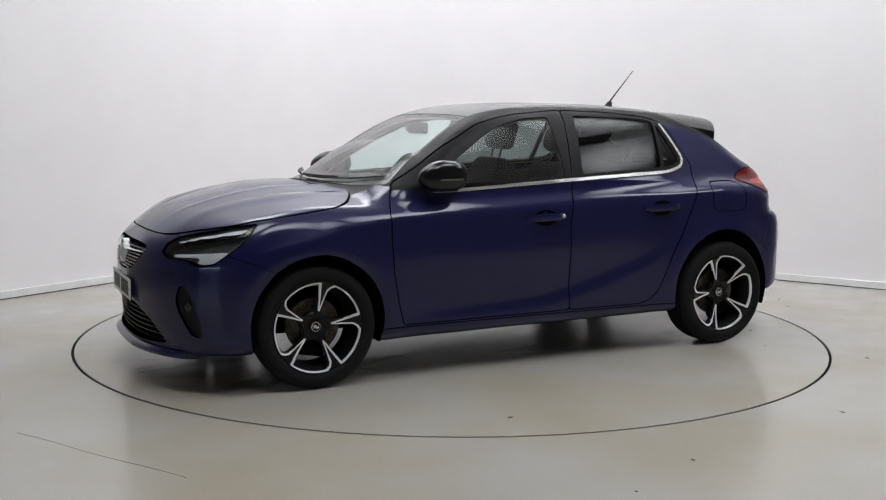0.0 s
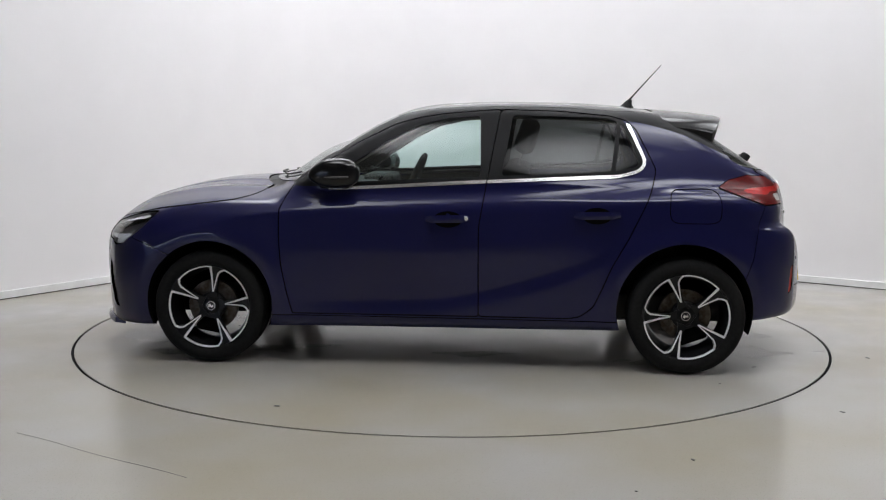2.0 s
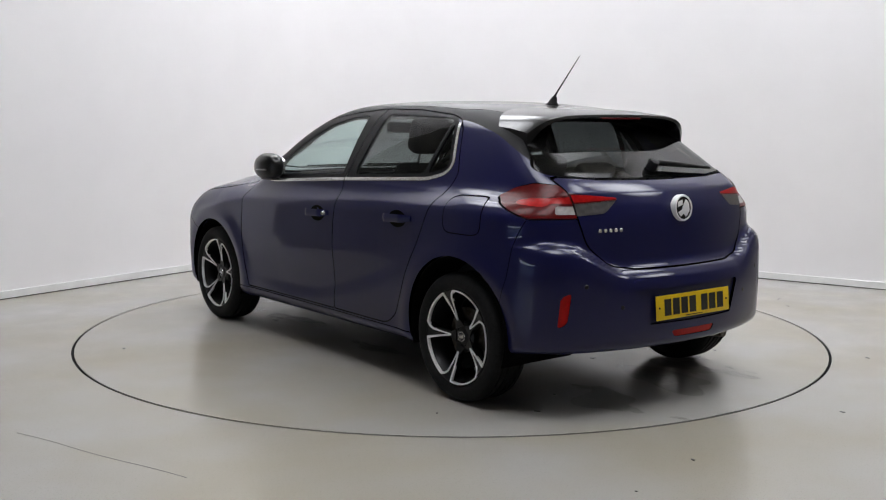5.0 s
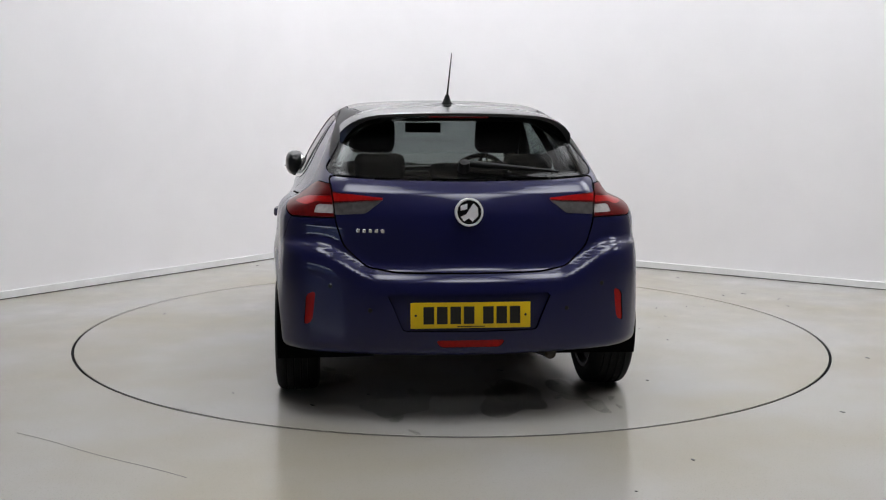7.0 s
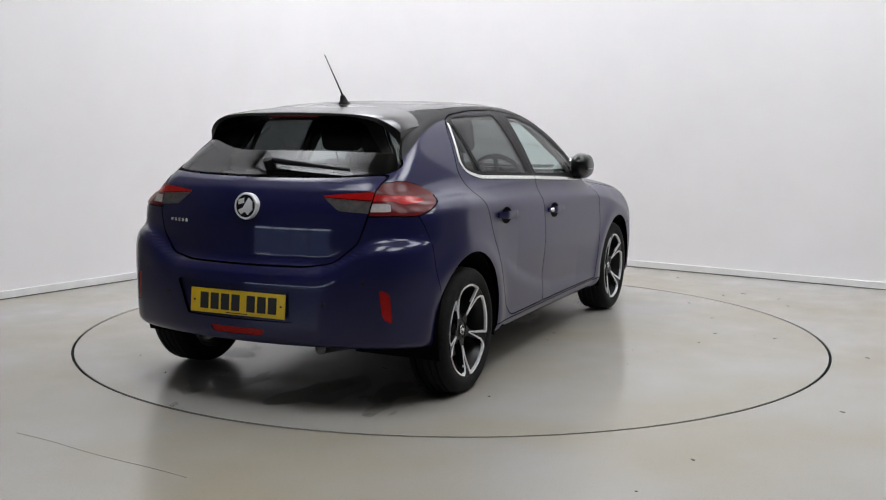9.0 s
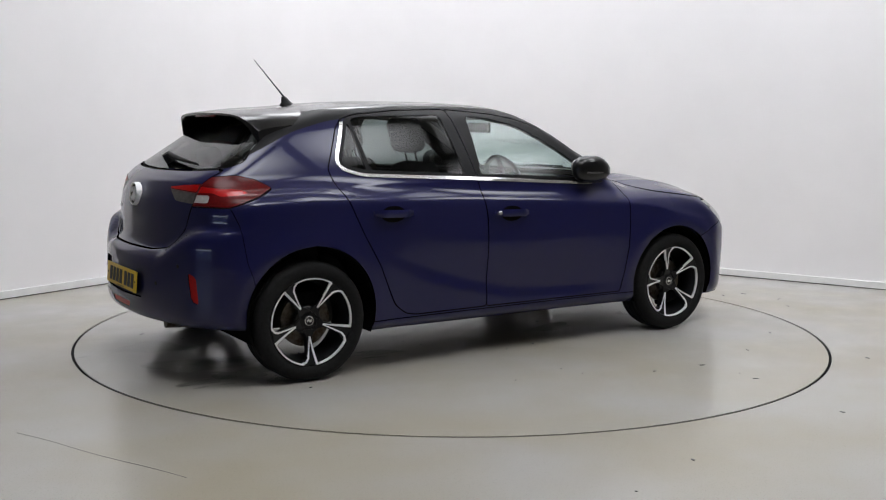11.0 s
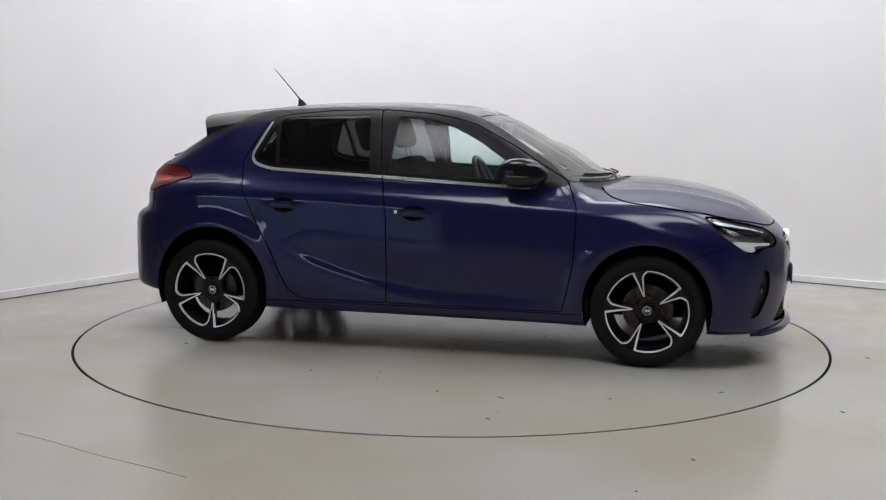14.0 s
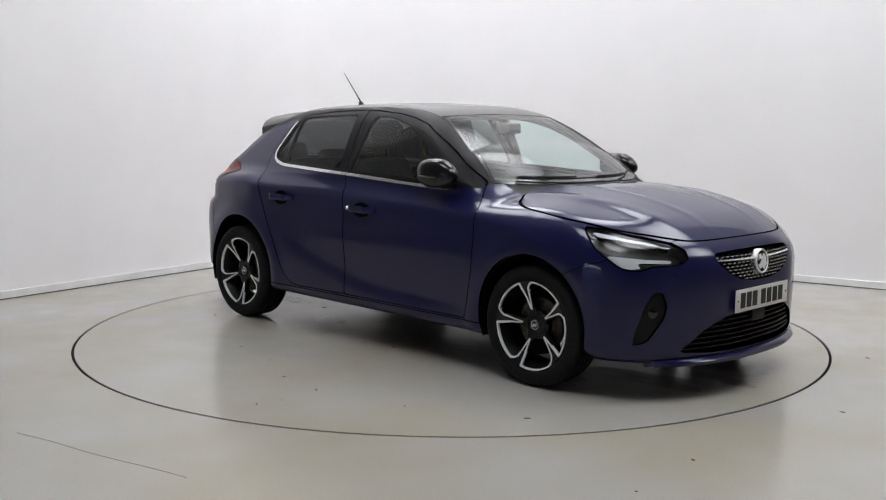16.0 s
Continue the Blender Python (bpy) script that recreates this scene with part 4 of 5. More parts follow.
def wheel():
    """An alloy wheel with five split spokes; its outer side looks along y."""
    bm = bmesh.new()
    lathe(bm, [(0.231, 0.082), (0.229, 0.089), (0.223, 0.090), (0.219, 0.080), (0.208, 0.055), (0.196, 0.02), (0.190, -0.06), (0.205, -0.09), (0.222, -0.095), (0.226, -0.085), (0.20, -0.06), (0.204, 0.02)], 96, "y", close=True)
    w = part("wheel", bm, RIM_BLACK, car, "black and machined-silver alloy wheel", sharp=30)
    bm = bmesh.new()
    groove = []
    for y in (0.052, 0.018, -0.018, -0.052):
        groove += [(0.3055, y + 0.006), (0.298, y + 0.004), (0.298, y - 0.004), (0.3055, y - 0.006)]
    lathe(bm, [(0.224, 0.082), (0.232, 0.092), (0.247, 0.0995), (0.262, 0.1025), (0.280, 0.099), (0.293, 0.091), (0.301, 0.080)] + groove
          + [(0.301, -0.080), (0.293, -0.091), (0.262, -0.1025), (0.228, -0.094), (0.222, -0.084)], 96, "y", close=True)
    part("tyre", bm, RUBBER, w, "low-profile black tyre", sharp=35)
    bm = bmesh.new()
    lathe(bm, [(0.0, 0.052), (0.030, 0.052), (0.034, 0.050), (0.062, 0.048), (0.072, 0.040), (0.074, 0.0), (0.0, 0.0)], 40, "y")
    part("hub", bm, RIM_BLACK, w)
    for k in range(5):
        at = Matrix.Rotation(math.radians(72 * k), 4, "Y")
        bm = bmesh.new()
        prism(bm, [(0.055, -34), (0.085, -9), (0.18, -6.5), (0.203, -11), (0.218, -13.5), (0.219, -3), (0.219, 6.4), (0.18, 5.3), (0.085, 9), (0.055, 34)],
              lambda r, a, d: polar(r, a, face_y(r) - d), 0.035)
        bm.transform(at)
        part("spoke", bm, RIM_BLACK, w, smooth=False)
        bm = bmesh.new()
        strip(bm, [(0.080, 1.2), (0.14, 4.0), (0.2195, 6.6)], [0.006, 0.009, 0.0125])
        strip(bm, [(0.078, -1.0), (0.14, -4.2), (0.186, -5.6), (0.205, -9.0), (0.219, -14.0)], [0.006, 0.007, 0.009, 0.0095, 0.009])
        strip(bm, [(0.2190, 6.2 + i * 5.2) for i in range(11)], [0.0075] * 11)
        bm.transform(at)
        part("machined_edge", bm, MACHINED, w, "bright machined spoke edge", smooth=False)
        bm = bmesh.new()
        c = polar(0.047, 36, 0.046)
        lathe(bm, [(0.0, 0.006), (0.008, 0.006), (0.0095, 0.0), (0.011, -0.01)], 10, "y", c)
        bm.transform(at)
        part("wheel_bolt", bm, RIM_BLACK, w)
    bm = bmesh.new()
    lathe(bm, [(0.0, 0.058), (0.020, 0.058), (0.0245, 0.0565), (0.026, 0.05)], 32, "y")
    cap = part("centre_cap", bm, BLACK_PLASTIC, w)
    bm = bmesh.new()
    lathe(bm, [(0.0205, 0.0595), (0.0235, 0.0595), (0.0245, 0.057), (0.0205, 0.057)], 32, "y", close=True)
    prism(bm, [(-0.012, 0.004), (-0.002, 0.015), (0.012, 0.011), (0.003, 0.004), (0.012, -0.006), (0.002, -0.015), (-0.010, -0.011), (0.001, -0.004)], lambda a, b, d: (a, 0.0605 - d, b), 0.003)
    part("cap_emblem", bm, CHROME, w, "small chrome emblem")
    bm = bmesh.new()
    lathe(bm, [(0.06, 0.012), (0.135, 0.012), (0.137, 0.008), (0.137, -0.010), (0.06, -0.010)], 64, "y")
    part("brake_disc", bm, BRAKE, w, "worn steel brake disc")
    bm = bmesh.new()
    soft_box(bm, 0.075, 0.15, -0.03, 0.035, -0.075, 0.075, 0.015)
    part("brake_caliper", bm, LINER, w)
    return w


def wheels():
    first = None
    for sx, sy, spin in ((1, 1, -90), (-1, 1, 104), (-1, -1, 80), (1, -1, 110)):
        m = pose(sx * AXLE, sy * 0.755, 0.306, 0, 0, 0 if sy > 0 else 180) @ Matrix.Rotation(math.radians(spin), 4, "Y")
        if first is None:
            first = wheel()
            first.matrix_basis = m
        else:
            copy_thing(first, m)


def door_mirror(s):
    bm = bmesh.new()
    nu, nv = 40, 24
    rows = []
    for i in range(nv + 1):
        th = math.pi * i / nv - math.pi / 2
        row = []
        for j in range(nu):
            ph = 2 * math.pi * j / nu
            cx, cy, cz = math.cos(th) * math.cos(ph), math.cos(th) * math.sin(ph), math.sin(th)
            p = [abs(c) ** e * (1 if c >= 0 else -1) for c, e in ((cx, 0.75), (cy, 0.8), (cz, 0.8))]
            x = p[0] * (0.145 if p[0] < 0 else 0.130)
            y = p[1] * 0.062 * (1 - 0.25 * max(-p[0], 0) ** 2)
            z = p[2] * 0.079 * (1.0 if p[0] > 0 else 1 - 0.38 * p[0] ** 2)
            row.append(bm.verts.new((-0.578 + x, s * (0.822 + y), 1.033 + z - 0.012 * (p[0] < 0) * p[0] ** 2)))
        rows.append(row)
    for a, b in zip(rows, rows[1:]):
        for j in range(nu):
            bm.faces.new((a[j], a[(j + 1) % nu], b[(j + 1) % nu], b[j]))
    bmesh.ops.remove_doubles(bm, verts=bm.verts[:], dist=1e-5)
    bmesh.ops.recalc_face_normals(bm, faces=bm.faces[:])
    ob = part("door_mirror", bm, BLACK_PAINT, car, "gloss black door mirror folded against the window")
    bm = bmesh.new()
    prism(bm, [(-0.085, -0.045), (-0.07, 0.045), (0.06, 0.052), (0.09, 0.03), (0.085, -0.03), (0.05, -0.05)], lambda a, b, d: (-0.56 + a, s * (0.766 + 0.02 * a - d), 1.036 + b), -0.012)
    part("mirror_glass", bm, CHROME, ob, "silvered glass of the folded mirror")
    bm = bmesh.new()
    soft_box(bm, -0.66, -0.50, s * 0.74 if s > 0 else -0.84, 0.84 if s > 0 else -0.74, 0.952, 0.985, 0.012)
    part("mirror_arm", bm, BLACK_PLASTIC, ob)
    bm = bmesh.new()
    tube(bm, [(-0.67, s * 0.862, 1.016), (-0.62, s * 0.878, 1.014), (-0.56, s * 0.886, 1.014), (-0.50, s * 0.882, 1.016)], 0.0045, 8)
    part("side_repeater", bm, SMOKE_LENS, ob, "slim smoked indicator strip")


def door_handle(x0, x1, z, s, key):
    bm = bmesh.new()
    mid, n = place_on(x=(x0 + x1) / 2, z=z, side=s)
    steps = 14
    rows = []
    for i in range(steps + 1):
        t = i / steps
        x = x0 + (x1 - x0) * t
        p, _ = place_on(x=x, z=z, side=s)
        off = 0.006 + 0.036 * min(1, math.sin(math.pi * min(max(t, 0.02), 0.98)) * 1.7)
        high = 0.020 * (0.55 + 0.45 * min(1, math.sin(math.pi * min(max(t, 0.03), 0.97)) * 2.2))
        rows.append([bm.verts.new((x, p.y + s * o, z + 0.006 * t + h)) for o, h in
                     ((off - 0.014, high * 0.8), (off - 0.004, high), (off, high * 0.45), (off, -high * 0.5), (off - 0.004, -high), (off - 0.014, -high * 0.8))])
    for a, b in zip(rows, rows[1:]):
        for k in range(6):
            bm.faces.new((a[k], a[(k + 1) % 6], b[(k + 1) % 6], b[k]))
    bm.faces.new(rows[0])
    bm.faces.new(rows[-1][::-1])
    bmesh.ops.recalc_face_normals(bm, faces=bm.faces[:])
    ob = part("door_handle", bm, BLUE, car, "blue pull door handle", sharp=50)
    # flat black disc on the skin paints the shade of the grip hollow
    bm = bmesh.new()
    c = (x0 + x1) / 2
    rows = [[], []]
    for i in range(28):
        a = 2 * math.pi * i / 28
        x, zz = c + math.cos(a) * 0.076, z - 0.002 + math.sin(a) * 0.043
        p, _ = place_on(x=x, z=zz, side=s)
        rows[0].append(bm.verts.new((x, p.y + s * 0.0025, zz)))
        rows[1].append(bm.verts.new((c + math.cos(a) * 0.06, p.y + s * 0.0015, z - 0.002 + math.sin(a) * 0.032)))
    for i in range(28):
        bm.faces.new((rows[0][i], rows[0][(i + 1) % 28], rows[1][(i + 1) % 28], rows[1][i]))
    bm.faces.new(rows[1])
    bmesh.ops.recalc_face_normals(bm, faces=bm.faces[:])
    part("handle_cup_shade", bm, LINER, ob)
    if key:
        p, _ = place_on(x=x1 - 0.018, z=z, side=s)
        bm = bmesh.new()
        lathe(bm, [(0.0, 0.006), (0.009, 0.006), (0.0115, 0.003), (0.0115, -0.012)], 20, "y", (0, 0, 0))
        bm.transform(pose(x1 - 0.018, p.y + s * 0.027, z + 0.005, 0, 0, 0 if s > 0 else 180))
        part("key_cylinder", bm, CHROME, ob, "round chrome key lock")


def roof_spoiler():
    bm = bmesh.new()
    rows = []
    n = 40
    for i in range(n + 1):
        y = -0.55 + 1.10 * i / n
        k = abs(y) / 0.55
        lead_x = 1.10 + 0.05 * k ** 4
        lead_z = float(ROOF(np.array(lead_x))) - 0.11 * abs(y) ** 2.2 - 0.06 * k ** 7
        tip_x = 1.495 - 0.03 * k ** 2 - 0.05 * k ** 8
        tip_z = 1.352 - 0.018 * k ** 2 - 0.075 * k ** 8
        drop = 0.018 + 0.055 * k ** 9
        mid_x = lead_x * 0.45 + tip_x * 0.55
        mid_z = lead_z * 0.45 + tip_z * 0.55 + 0.006
        root_z = lead_z - 0.055 - 0.02 * k ** 3
        rows.append([bm.verts.new(p) for p in (
            (lead_x, y, lead_z + 0.004), (mid_x, y, mid_z), (tip_x - 0.02, y, tip_z + 0.001), (tip_x, y, tip_z - 0.006),
            (tip_x - 0.004, y, tip_z - drop), (tip_x - 0.05, y * 0.985, tip_z - drop - 0.004 - 0.03 * k ** 9), (mid_x, y * 0.98, root_z - 0.005 - 0.05 * k ** 9), (lead_x + 0.05, y * 0.98, root_z))])
    m = len(rows[0])
    for a, b in zip(rows, rows[1:]):
        for k in range(m):
            bm.faces.new((a[k], a[(k + 1) % m], b[(k + 1) % m], b[k]))
    bm.faces.new(rows[0])
    bm.faces.new(rows[-1][::-1])
    bmesh.ops.recalc_face_normals(bm, faces=bm.faces[:])
    ob = part("roof_spoiler", bm, BLACK_PAINT, car, "gloss black spoiler over the rear window", sharp=38)
    bm = bmesh.new()
    soft_box(bm, 1.478, 1.492, -0.14, 0.14, 1.322, 1.332, 0.004)
    part("brake_light", bm, DARK_RED, ob, "slim high brake light")


def antenna():
    bm = bmesh.new()
    z0 = float(ROOF(np.array(1.0)))
    lathe(bm, [(0.0, 0.045), (0.010, 0.043), (0.014, 0.03), (0.020, 0.012), (0.030, 0.0), (0.030, -0.01)], 24, "z", (0, 0, 0))
    for v in bm.verts:
        v.co.x *= 1.5
        v.co.x += 0.5 * max(v.co.z, 0)
    bm.transform(Matrix.Translation((0.998, 0, z0)))
    ob = part("roof_aerial", bm, BLACK_PLASTIC, car, "thin black whip aerial leaning back")
    bm = bmesh.new()
    tube(bm, [(1.012, 0, z0 + 0.035), (1.04, 0, z0 + 0.068), (1.195, 0, z0 + 0.243)], 0.0065, 10, 0.002)
    part("mast", bm, BLACK_PLASTIC, ob)


def wipers():
    # rear
    line = []
    for i in range(9):
        y = -0.01 + 0.44 * i / 8
        p, n = place_on(y=y, z=1.098 - 0.028 * i / 8, side=1)
        line.append(p + n * (0.03 - 0.012 * i / 8))
    ob = part("rear_wiper", tube(bmesh.new(), line, 0.017, 10, 0.006), BLACK_PLASTIC, car, "black rear wiper on the rear window")
    p, n = place_on(y=0.0, z=1.09, side=1)
    bm = bmesh.new()
    lathe(bm, [(0.0, 0.05), (0.022, 0.046), (0.026, 0.03), (0.028, 0.0)], 20, "z")
    bm.transform(Matrix.Translation(p) @ n.to_track_quat("Z", "Y").to_matrix().to_4x4())
    part("wiper_pivot", bm, BLACK_PLASTIC, ob)
    # front: two arms at rest over the scuttle
    for y0, y1 in ((0.52, -0.10), (0.02, -0.60)):
        line = []
        for i in range(10):
            y = y0 + (y1 - y0) * i / 9
            x = -1.055 + 0.55 * y * y + 0.030 + 0.015 * i / 9
            zz = 0.0
            lo, hi = 0.7, 1.4
            for _ in range(30):
                zz = (lo + hi) / 2
                inside = body(np.array([x]), np.array([y]), np.array([zz]))[0] < 0
                lo, hi = (zz, hi) if inside else (lo, zz)
            line.append(Vector((x, y, zz + 0.010)))
        arm = part("windscreen_wiper", tube(bmesh.new(), line, 0.0045, 8), BLACK_PLASTIC, car, "black windscreen wiper at rest")
        upper = [p + Vector((-0.010, 0, 0.010)) for p in line[:6]]
        part("wiper_arm", tube(bmesh.new(), upper, 0.0065, 8, 0.005), BLACK_PLASTIC, arm)


def badge(x, z, r, out, parent):
    """A round emblem: chrome ring, dark field and a plain bright shape. out: -1 to the front, 1 to the rear."""
    bm = bmesh.new()
    lathe(bm, [(0.0, 0.006), (r * 0.84, 0.006), (r * 0.86, 0.0), (r * 0.86, -0.02)], 40, "z")
    at = Matrix.Translation((x, 0, z)) @ Vector((out, 0, 0.10)).to_track_quat("Z", "Y").to_matrix().to_4x4()
    bm.transform(at)
    ob = part("badge", bm, GLOSS_PLASTIC, parent, "round chrome-ringed emblem")
    bm = bmesh.new()
    lathe(bm, [(r * 0.83, 0.004), (r * 0.86, 0.010), (r * 0.96, 0.010), (r, 0.004), (r, -0.02), (r * 0.83, -0.02)], 40, "z", close=True)
    bm.transform(at)
    part("ring", bm, MACHINED, ob)
    bm = bmesh.new()
    prism(bm, [(a * r, b * r) for a, b in ((-0.62, -0.32), (-0.22, -0.14), (0.02, 0.24), (0.28, 0.62), (0.58, 0.34), (0.62, -0.25), (0.22, -0.66), (-0.04, -0.42), (-0.38, -0.62))],
          lambda a, b, d: (a, b, 0.0105 - d), 0.006)
    prism(bm, [(a * r, b * r) for a, b in ((-0.62, 0.1), (-0.62, 0.46), (-0.15, 0.6), (-0.15, 0.22))], lambda a, b, d: (a, b, 0.0105 - d), 0.006)
    bm.transform(at)
    part("emblem_shape", bm, MACHINED, ob, smooth=False)


def number_plate(x, z, out, face, label, parent):
    bm = bmesh.new()
    soft_box(bm, -0.002, 0.002, -0.26, 0.26, -0.0555, 0.0555, 0.0018)
    lean = pose(x, 0, z, 0, -5 if out > 0 else 0, 0)
    bm.transform(lean)
    ob = part("number_plate", bm, face, parent, label)
    # the characters stand as plain bars
    w, gap = 0.046, 0.012
    at = -0.205 if out > 0 else -0.205
    for i in range(7):
        if i == 4:
            at += 0.026
        bm = bmesh.new()
        soft_box(bm, out * 0.0028 - 0.0008, out * 0.0028 + 0.0008, at, at + w, -0.0375, 0.0375, 0.0007)
        bm.transform(lean)
        part("character_bar", bm, INK, ob, smooth=False)
        at += w + gap
    for y in (-0.238, 0.238):
        bm = bmesh.new()
        lathe(bm, [(0.0, out * 0.0042), (0.005, out * 0.0038), (0.006, 0.0)], 12, "x", (0, y, 0))
        bm.transform(lean)
        part("plate_screw", bm, INK, ob)
    if out > 0:
        bm = bmesh.new()
        box(bm, 0.0022, 0.0030, -0.06, 0.06, -0.0505, -0.0465)
        bm.transform(lean)
        part("maker_bar", bm, INK, ob, smooth=False)


def nose_x(y, z):
    p, _ = place_on(y=y, z=z, side=-1)
    return p.x


def grilles():
    bm = bmesh.new()
    for s in (1, -1):
        line = [(nose_x(s * y, 0.650 + 0.008 * y / 0.35) - 0.002, s * y, 0.650 + 0.008 * y / 0.35) for y in np.linspace(0.05, 0.343, 14)]
        grid = []
        for i, p in enumerate(line):
            h = 0.0065 * (1 - 0.4 * i / 13)
            grid.append([bm.verts.new((p[0] + dx, p[1], p[2] + dz)) for dx, dz in ((0.0, h), (-0.008, h * 0.3), (-0.008, -h * 0.3), (0.0, -h), (0.02, -h), (0.02, h))])
        for u, v in zip(grid, grid[1:]):
            for k in range(6):
                bm.faces.new((u[k], u[(k + 1) % 6], v[(k + 1) % 6], v[k]))
    bmesh.ops.recalc_face_normals(bm, faces=bm.faces[:])
    ob = part("grille", bm, CHROME, bumper_front, "chrome bar across the black grille")
    # honeycomb lattice and bright studs
    studs, lattice = bmesh.new(), bmesh.new()
    shape = region("yz", [(-0.354, 0.682), (-0.335, 0.693), (0.335, 0.693), (0.354, 0.682), (0.336, 0.638), (0.27, 0.590), (0.19, 0.559), (0.08, 0.546), (-0.08, 0.546), (-0.19, 0.559), (-0.27, 0.590), (-0.336, 0.638)], 0.01)
    for j in range(9):
        z = 0.688 - j * 0.0160
        for i in range(-11, 12):
            y = i * 0.036 + (0.018 if j % 2 else 0)
            if shape(np.array([[0, y, z]]))[0] > -0.006 or (abs(z - 0.653) < 0.011):
                continue
            x = nose_x(y, z)
            quick_box(lattice, x + 0.004, x + 0.03, y - 0.017, y + 0.017, z - 0.004, z + 0.004)
            quick_box(lattice, x + 0.008, x + 0.03, y - 0.021, y - 0.016, z - 0.010, z + 0.010)
            if math.hypot(y, z - 0.635) > 0.075:
                quick_box(studs, x - 0.002, x + 0.008, y - 0.009, y + 0.009, z - 0.0024, z + 0.0024)
    tagged(part("lattice", lattice, GLOSS_PLASTIC, ob, smooth=False), kind="stuff")
    tagged(part("bright_studs", studs, CHROME, ob, "small bright studs", smooth=False), kind="stuff")
    shape = region("yz", [(-0.55, 0.238), (-0.43, 0.328), (-0.30, 0.378), (-0.20, 0.398), (0.20, 0.398), (0.30, 0.378), (0.43, 0.328), (0.55, 0.238), (0.36, 0.225), (-0.36, 0.225)], 0.01)
    for j in range(7):
        z = 0.392 - j * 0.0245
        for i in range(-7, 8):
            y = i * 0.084 + (0.042 if j % 2 else 0)
            if shape(np.array([[0, y, z]]))[0] > -0.006:
                continue
            xa, xb = nose_x(y - 0.039, z), nose_x(y + 0.039, z)
            low = bmesh.new()
            v = [low.verts.new(p) for p in ((xa + 0.012, y - 0.039, z - 0.003), (xb + 0.012, y + 0.039, z - 0.003), (xb + 0.012, y + 0.039, z + 0.003), (xa + 0.012, y - 0.039, z + 0.003),
                                            (xa + 0.045, y - 0.039, z - 0.006), (xb + 0.045, y + 0.039, z - 0.006), (xb + 0.045, y + 0.039, z + 0.006), (xa + 0.045, y - 0.039, z + 0.006))]
            for q in ((0, 1, 2, 3), (4, 7, 6, 5), (0, 4, 5, 1), (3, 2, 6, 7), (0, 3, 7, 4), (1, 5, 6, 2)):
                low.faces.new([v[k] for k in q])
            part("intake_slat", low, BLACK_PLASTIC, bumper_front, smooth=False)
    bm = bmesh.new()
    soft_box(bm, nose_x(0, 0.37) + 0.004, nose_x(0, 0.37) + 0.04, -0.062, 0.062, 0.335, 0.402, 0.006)
    part("radar_cover", bm, BLACK_PLASTIC, bumper_front)
    # splitter blade under the nose
    bm = bmesh.new()
    rows = []
    for y in np.linspace(-0.66, 0.66, 45):
        x = float(NOSE(np.array(0.22))) + NOSE_BOW * abs(y) ** NOSE_POWER
        k = 1 - (abs(y) / 0.66) ** 6
        rows.append([bm.verts.new(p) for p in ((x + 0.06, y, 0.215), (x - 0.018 * k, y, 0.198), (x - 0.030 * k, y, 0.186), (x - 0.022 * k, y, 0.170), (x + 0.06, y, 0.165))])
    for u, v in zip(rows, rows[1:]):
        for k in range(5):
            bm.faces.new((u[k], u[(k + 1) % 5], v[(k + 1) % 5], v[k]))
    bm.faces.new(rows[0])
    bm.faces.new(rows[-1][::-1])
    bmesh.ops.recalc_face_normals(bm, faces=bm.faces[:])
    part("splitter", bm, BLUE, bumper_front, "blue splitter blade below the intake", sharp=45)
    for s in (1, -1):
        bm = bmesh.new()
        lathe(bm, [(0.0, 0.010), (0.022, 0.008), (0.030, 0.002), (0.036, 0.004), (0.038, -0.02)], 24, "z")
        p, n = place_on(y=s * 0.675, z=0.43, side=-1)
        bm.transform(Matrix.Translation(p - n * 0.018) @ n.to_track_quat("Z", "Y").to_matrix().to_4x4())
        part("fog_lamp", bm, GLOSS_PLASTIC, bumper_front, "small round fog lamp")


def parking_sensors():
    for y, z, side, owner in ((0.43, 0.50, 1, bumper_rear), (-0.43, 0.50, 1, bumper_rear), (0.60, 0.60, 1, bumper_rear), (-0.60, 0.60, 1, bumper_rear), (0.60, 0.585, -1, bumper_front), (-0.60, 0.585, -1, bumper_front)):
        p, n = place_on(y=y, z=z, side=side)
        bm = bmesh.new()
        lathe(bm, [(0.0, 0.0015), (0.0085, 0.0015), (0.010, 0.0), (0.010, -0.006)], 18, "z")
        bm.transform(Matrix.Translation(p) @ n.to_track_quat("Z", "Y").to_matrix().to_4x4())
        part("parking_sensor", bm, BLACK_PAINT, owner)


def model_script():
    """Five small chrome bars where the model's name stands."""
    for i in range(5):
        y = -0.487 + i * 0.0265
        p, n = place_on(y=y + 0.009, z=0.833, side=1)
        bm = bmesh.new()
        soft_box(bm, -0.001, 0.004, -0.0075, 0.0075, -0.0075, 0.0075, 0.0012)
        bm.transform(Matrix.Translation(p) @ n.to_track_quat("X", "Z").to_matrix().to_4x4())
        part("name_bar", bm, CHROME, car, "small chrome name bar")


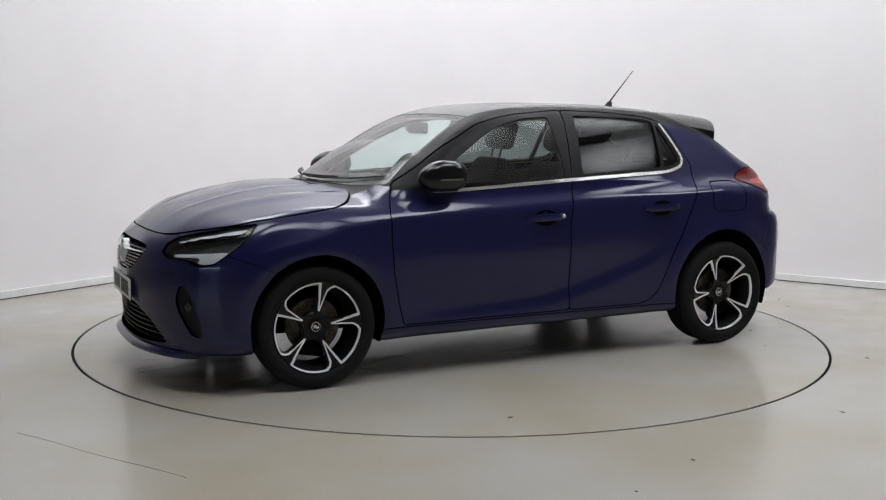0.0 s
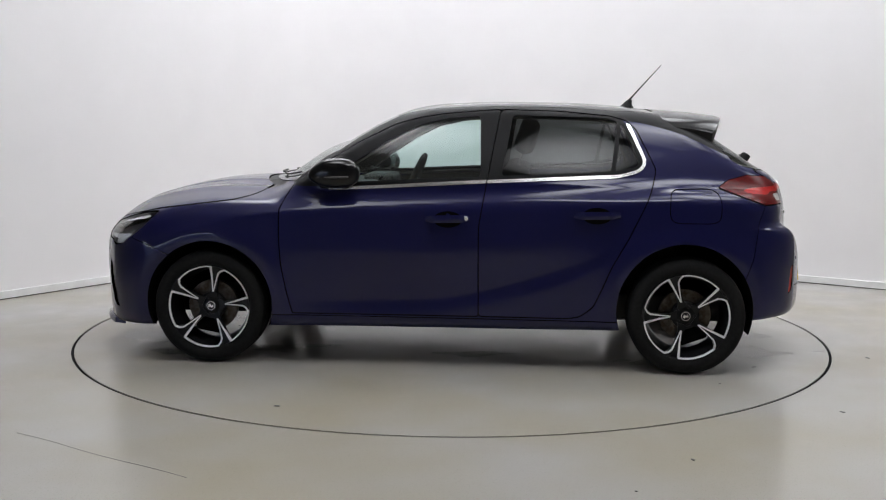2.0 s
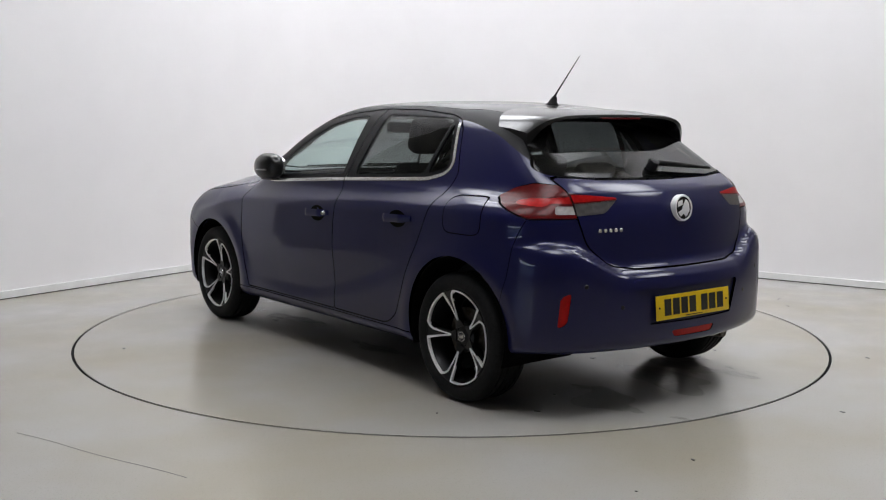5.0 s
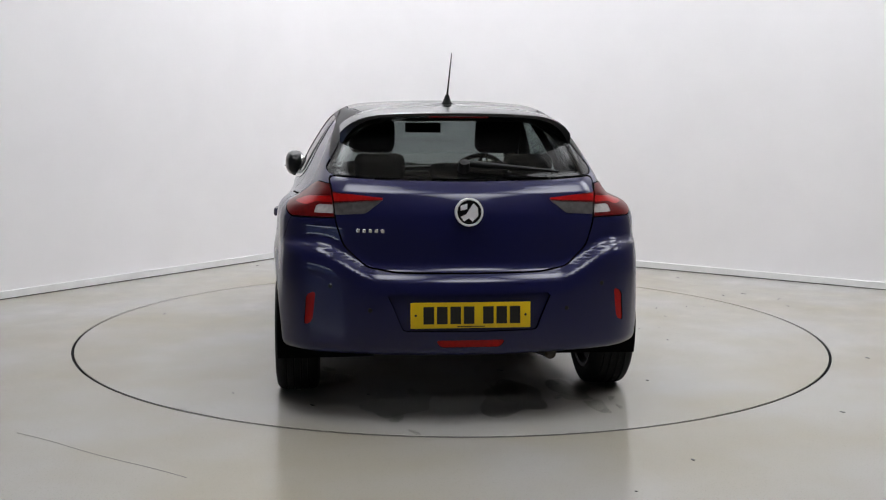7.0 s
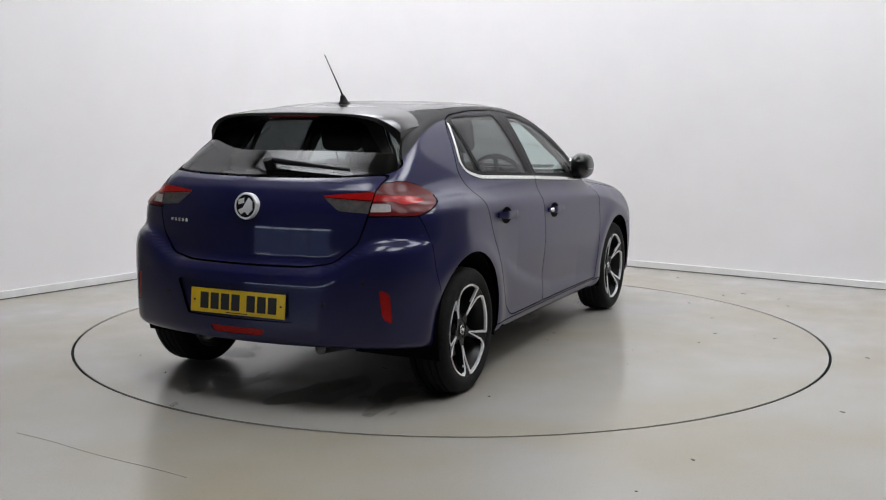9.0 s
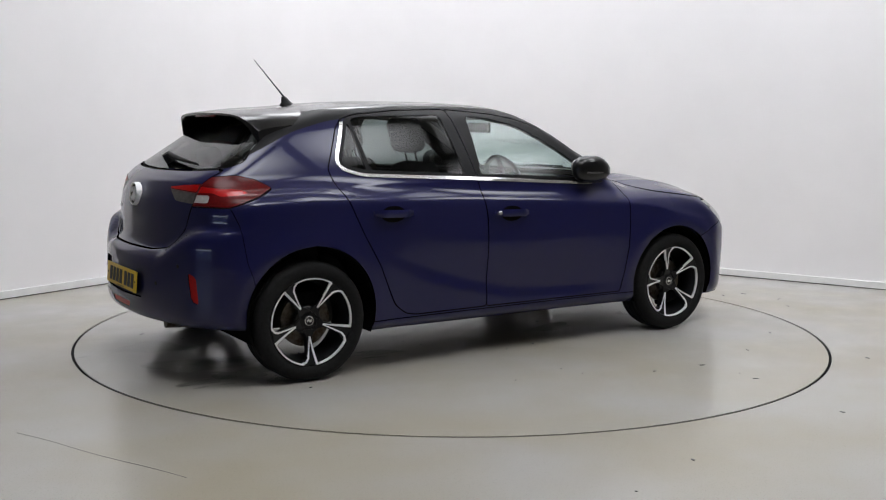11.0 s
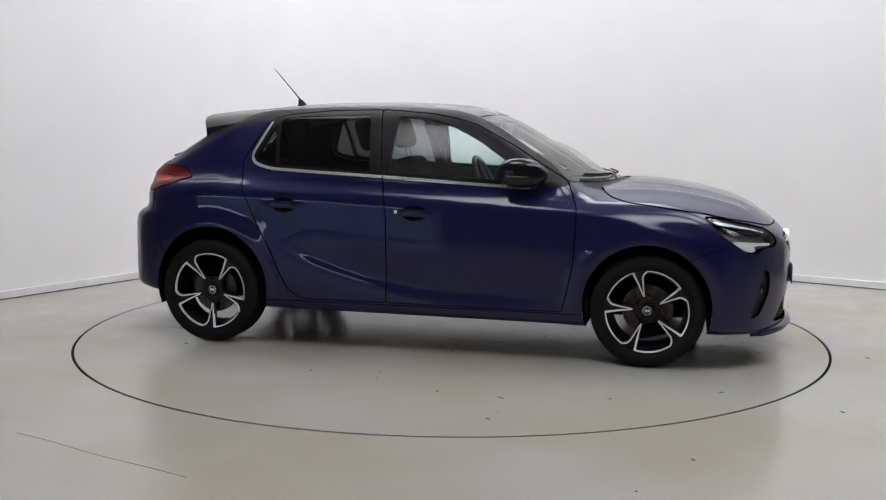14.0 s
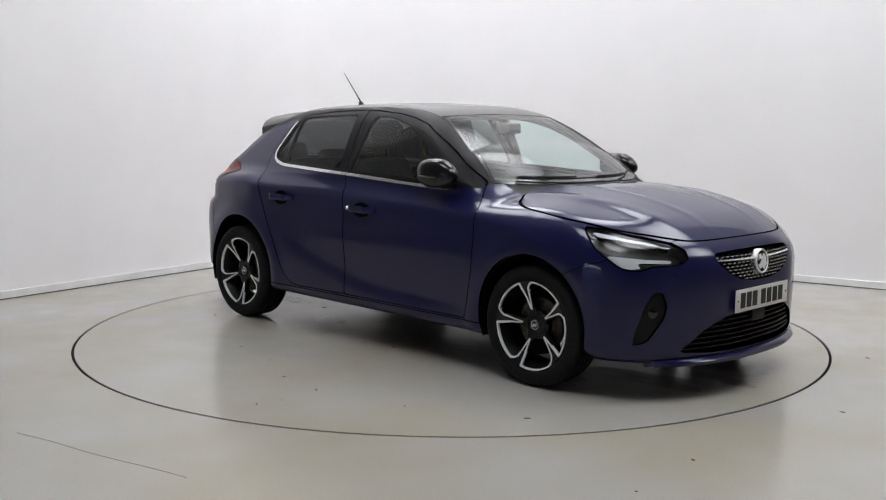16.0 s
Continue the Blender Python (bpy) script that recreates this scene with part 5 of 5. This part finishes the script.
def seat(x, y):
    bm = bmesh.new()
    soft_box(bm, x - 0.52, x + 0.02, y - 0.25, y + 0.25, 0.42, 0.60, 0.05)
    ob = part("front_seat", bm, FABRIC, car, "black cloth front seat")
    lean = pose(x, y, 0.52, 0, 17, 0)
    bm = bmesh.new()
    soft_box(bm, -0.06, 0.10, -0.235, 0.235, 0.0, 0.58, 0.055)
    for v in bm.verts:
        v.co.y *= 1 - 0.28 * max(0, v.co.z - 0.25) / 0.33
    bm.transform(lean)
    part("backrest", bm, FABRIC, ob)
    bm = bmesh.new()
    soft_box(bm, -0.045, 0.065, -0.13, 0.13, 0.645, 0.845, 0.045)
    bm.transform(lean)
    part("headrest", bm, FABRIC, ob)
    for d in (-0.055, 0.055):
        bm = bmesh.new()
        tube(bm, [(0.01, d, 0.54), (0.01, d, 0.68)], 0.006, 8)
        bm.transform(lean)
        part("headrest_post", bm, CHROME, ob)


def interior():
    for y in (-0.36, 0.36):
        seat(0.20, y)
    bm = bmesh.new()
    soft_box(bm, 0.62, 1.12, -0.62, 0.62, 0.42, 0.62, 0.05)
    bench = part("rear_bench", bm, FABRIC, car, "black cloth rear bench")
    bm = bmesh.new()
    soft_box(bm, -0.06, 0.09, -0.60, 0.60, 0.0, 0.55, 0.05)
    bm.transform(pose(1.12, 0, 0.52, 0, 20, 0))
    part("backrest", bm, FABRIC, bench)
    for y in (-0.36, 0.0, 0.36):
        bm = bmesh.new()
        soft_box(bm, -0.04, 0.05, -0.12, 0.12, 0.55, 0.67 if y else 0.62, 0.035)
        bm.transform(pose(1.12, y, 0.52, 0, 20, 0))
        part("headrest", bm, FABRIC, bench)
    bm = bmesh.new()
    soft_box(bm, -0.92, -0.46, -0.68, 0.68, 0.60, 0.945, 0.06)
    soft_box(bm, -0.60, -0.40, 0.18, 0.54, 0.80, 0.985, 0.04)
    part("dashboard", bm, TRIM, car, "dark plastic dashboard")
    bm = bmesh.new()
    soft_box(bm, -0.455, -0.44, -0.13, 0.13, 0.86, 0.985, 0.006)
    part("centre_screen", bm, GLOSS_PLASTIC, car, "dark centre display")
    bm = bmesh.new()
    at = pose(-0.30, 0.36, 0.93, 0, -66, 0)
    ring = [at @ Vector((math.cos(a) * 0.18, math.sin(a) * 0.18, 0)) for a in np.linspace(0, 2 * math.pi, 33)]
    tube(bm, ring, 0.015, 10)
    for a in (0, 180, 270):
        tube(bm, [at @ Vector((0, 0, 0.01)), at @ Vector((math.cos(math.radians(a + 90)) * 0.18, math.sin(math.radians(a + 90)) * 0.18, 0))], 0.014, 8)
    part("steering_wheel", bm, TRIM, car, "black three-spoke steering wheel")
    bm = bmesh.new()
    soft_box(bm, -0.36, -0.33, -0.115, 0.115, 1.235, 1.300, 0.012)
    ob = part("inner_mirror", bm, TRIM, car, "dark rear-view mirror")
    bm = bmesh.new()
    soft_box(bm, -0.405, -0.33, -0.05, 0.05, 1.25, 1.298, 0.012)
    part("sensor_box", bm, TRIM, ob)
    bm = bmesh.new()
    soft_box(bm, -0.95, 1.55, -0.70, 0.70, 0.26, 0.40, 0.02)
    soft_box(bm, -0.55, 0.30, -0.12, 0.12, 0.38, 0.66, 0.03)
    part("cabin_floor", bm, TRIM, car)
    bm = bmesh.new()
    soft_box(bm, 1.22, 1.62, -0.58, 0.58, 0.955, 0.975, 0.008)
    part("parcel_shelf", bm, TRIM, car, "black parcel shelf")


undersides()
wheels()
for side in (1, -1):
    door_mirror(side)
    door_handle(-0.095, 0.137, 0.800, side, True)
    door_handle(0.675, 0.916, 0.829, side, False)
roof_spoiler()
antenna()
wipers()
badge(float(TAIL(np.array(0.918))) + 0.014, 0.918, 0.062, 1, car)
badge(float(NOSE(np.array(0.632))) + 0.002, 0.632, 0.062, -1, bumper_front)
number_plate(1.966, 0.482, 1, PLATE_YELLOW, "yellow rear number plate", bumper_rear)
number_plate(-2.0525, 0.457, -1, PLATE_WHITE, "white front number plate", bumper_front)
grilles()
parking_sensors()
model_script()
interior()


def motions():
    """The turntable and the car on it turn together, clockwise from above, at a steady rate."""
    steps = [i * 0.5 for i in range(33)]
    turn = [(t, pose(0, 0, 0, 0, 0, 26.93 - 15.722 * t)) for t in steps]
    walk(table, [(t, pose(TURN_AXIS[0], TURN_AXIS[1], 0) @ m) for t, m in turn])
    walk(car, [(t, m @ pose(0.036, -0.156, 0)) for t, m in turn])


motions()
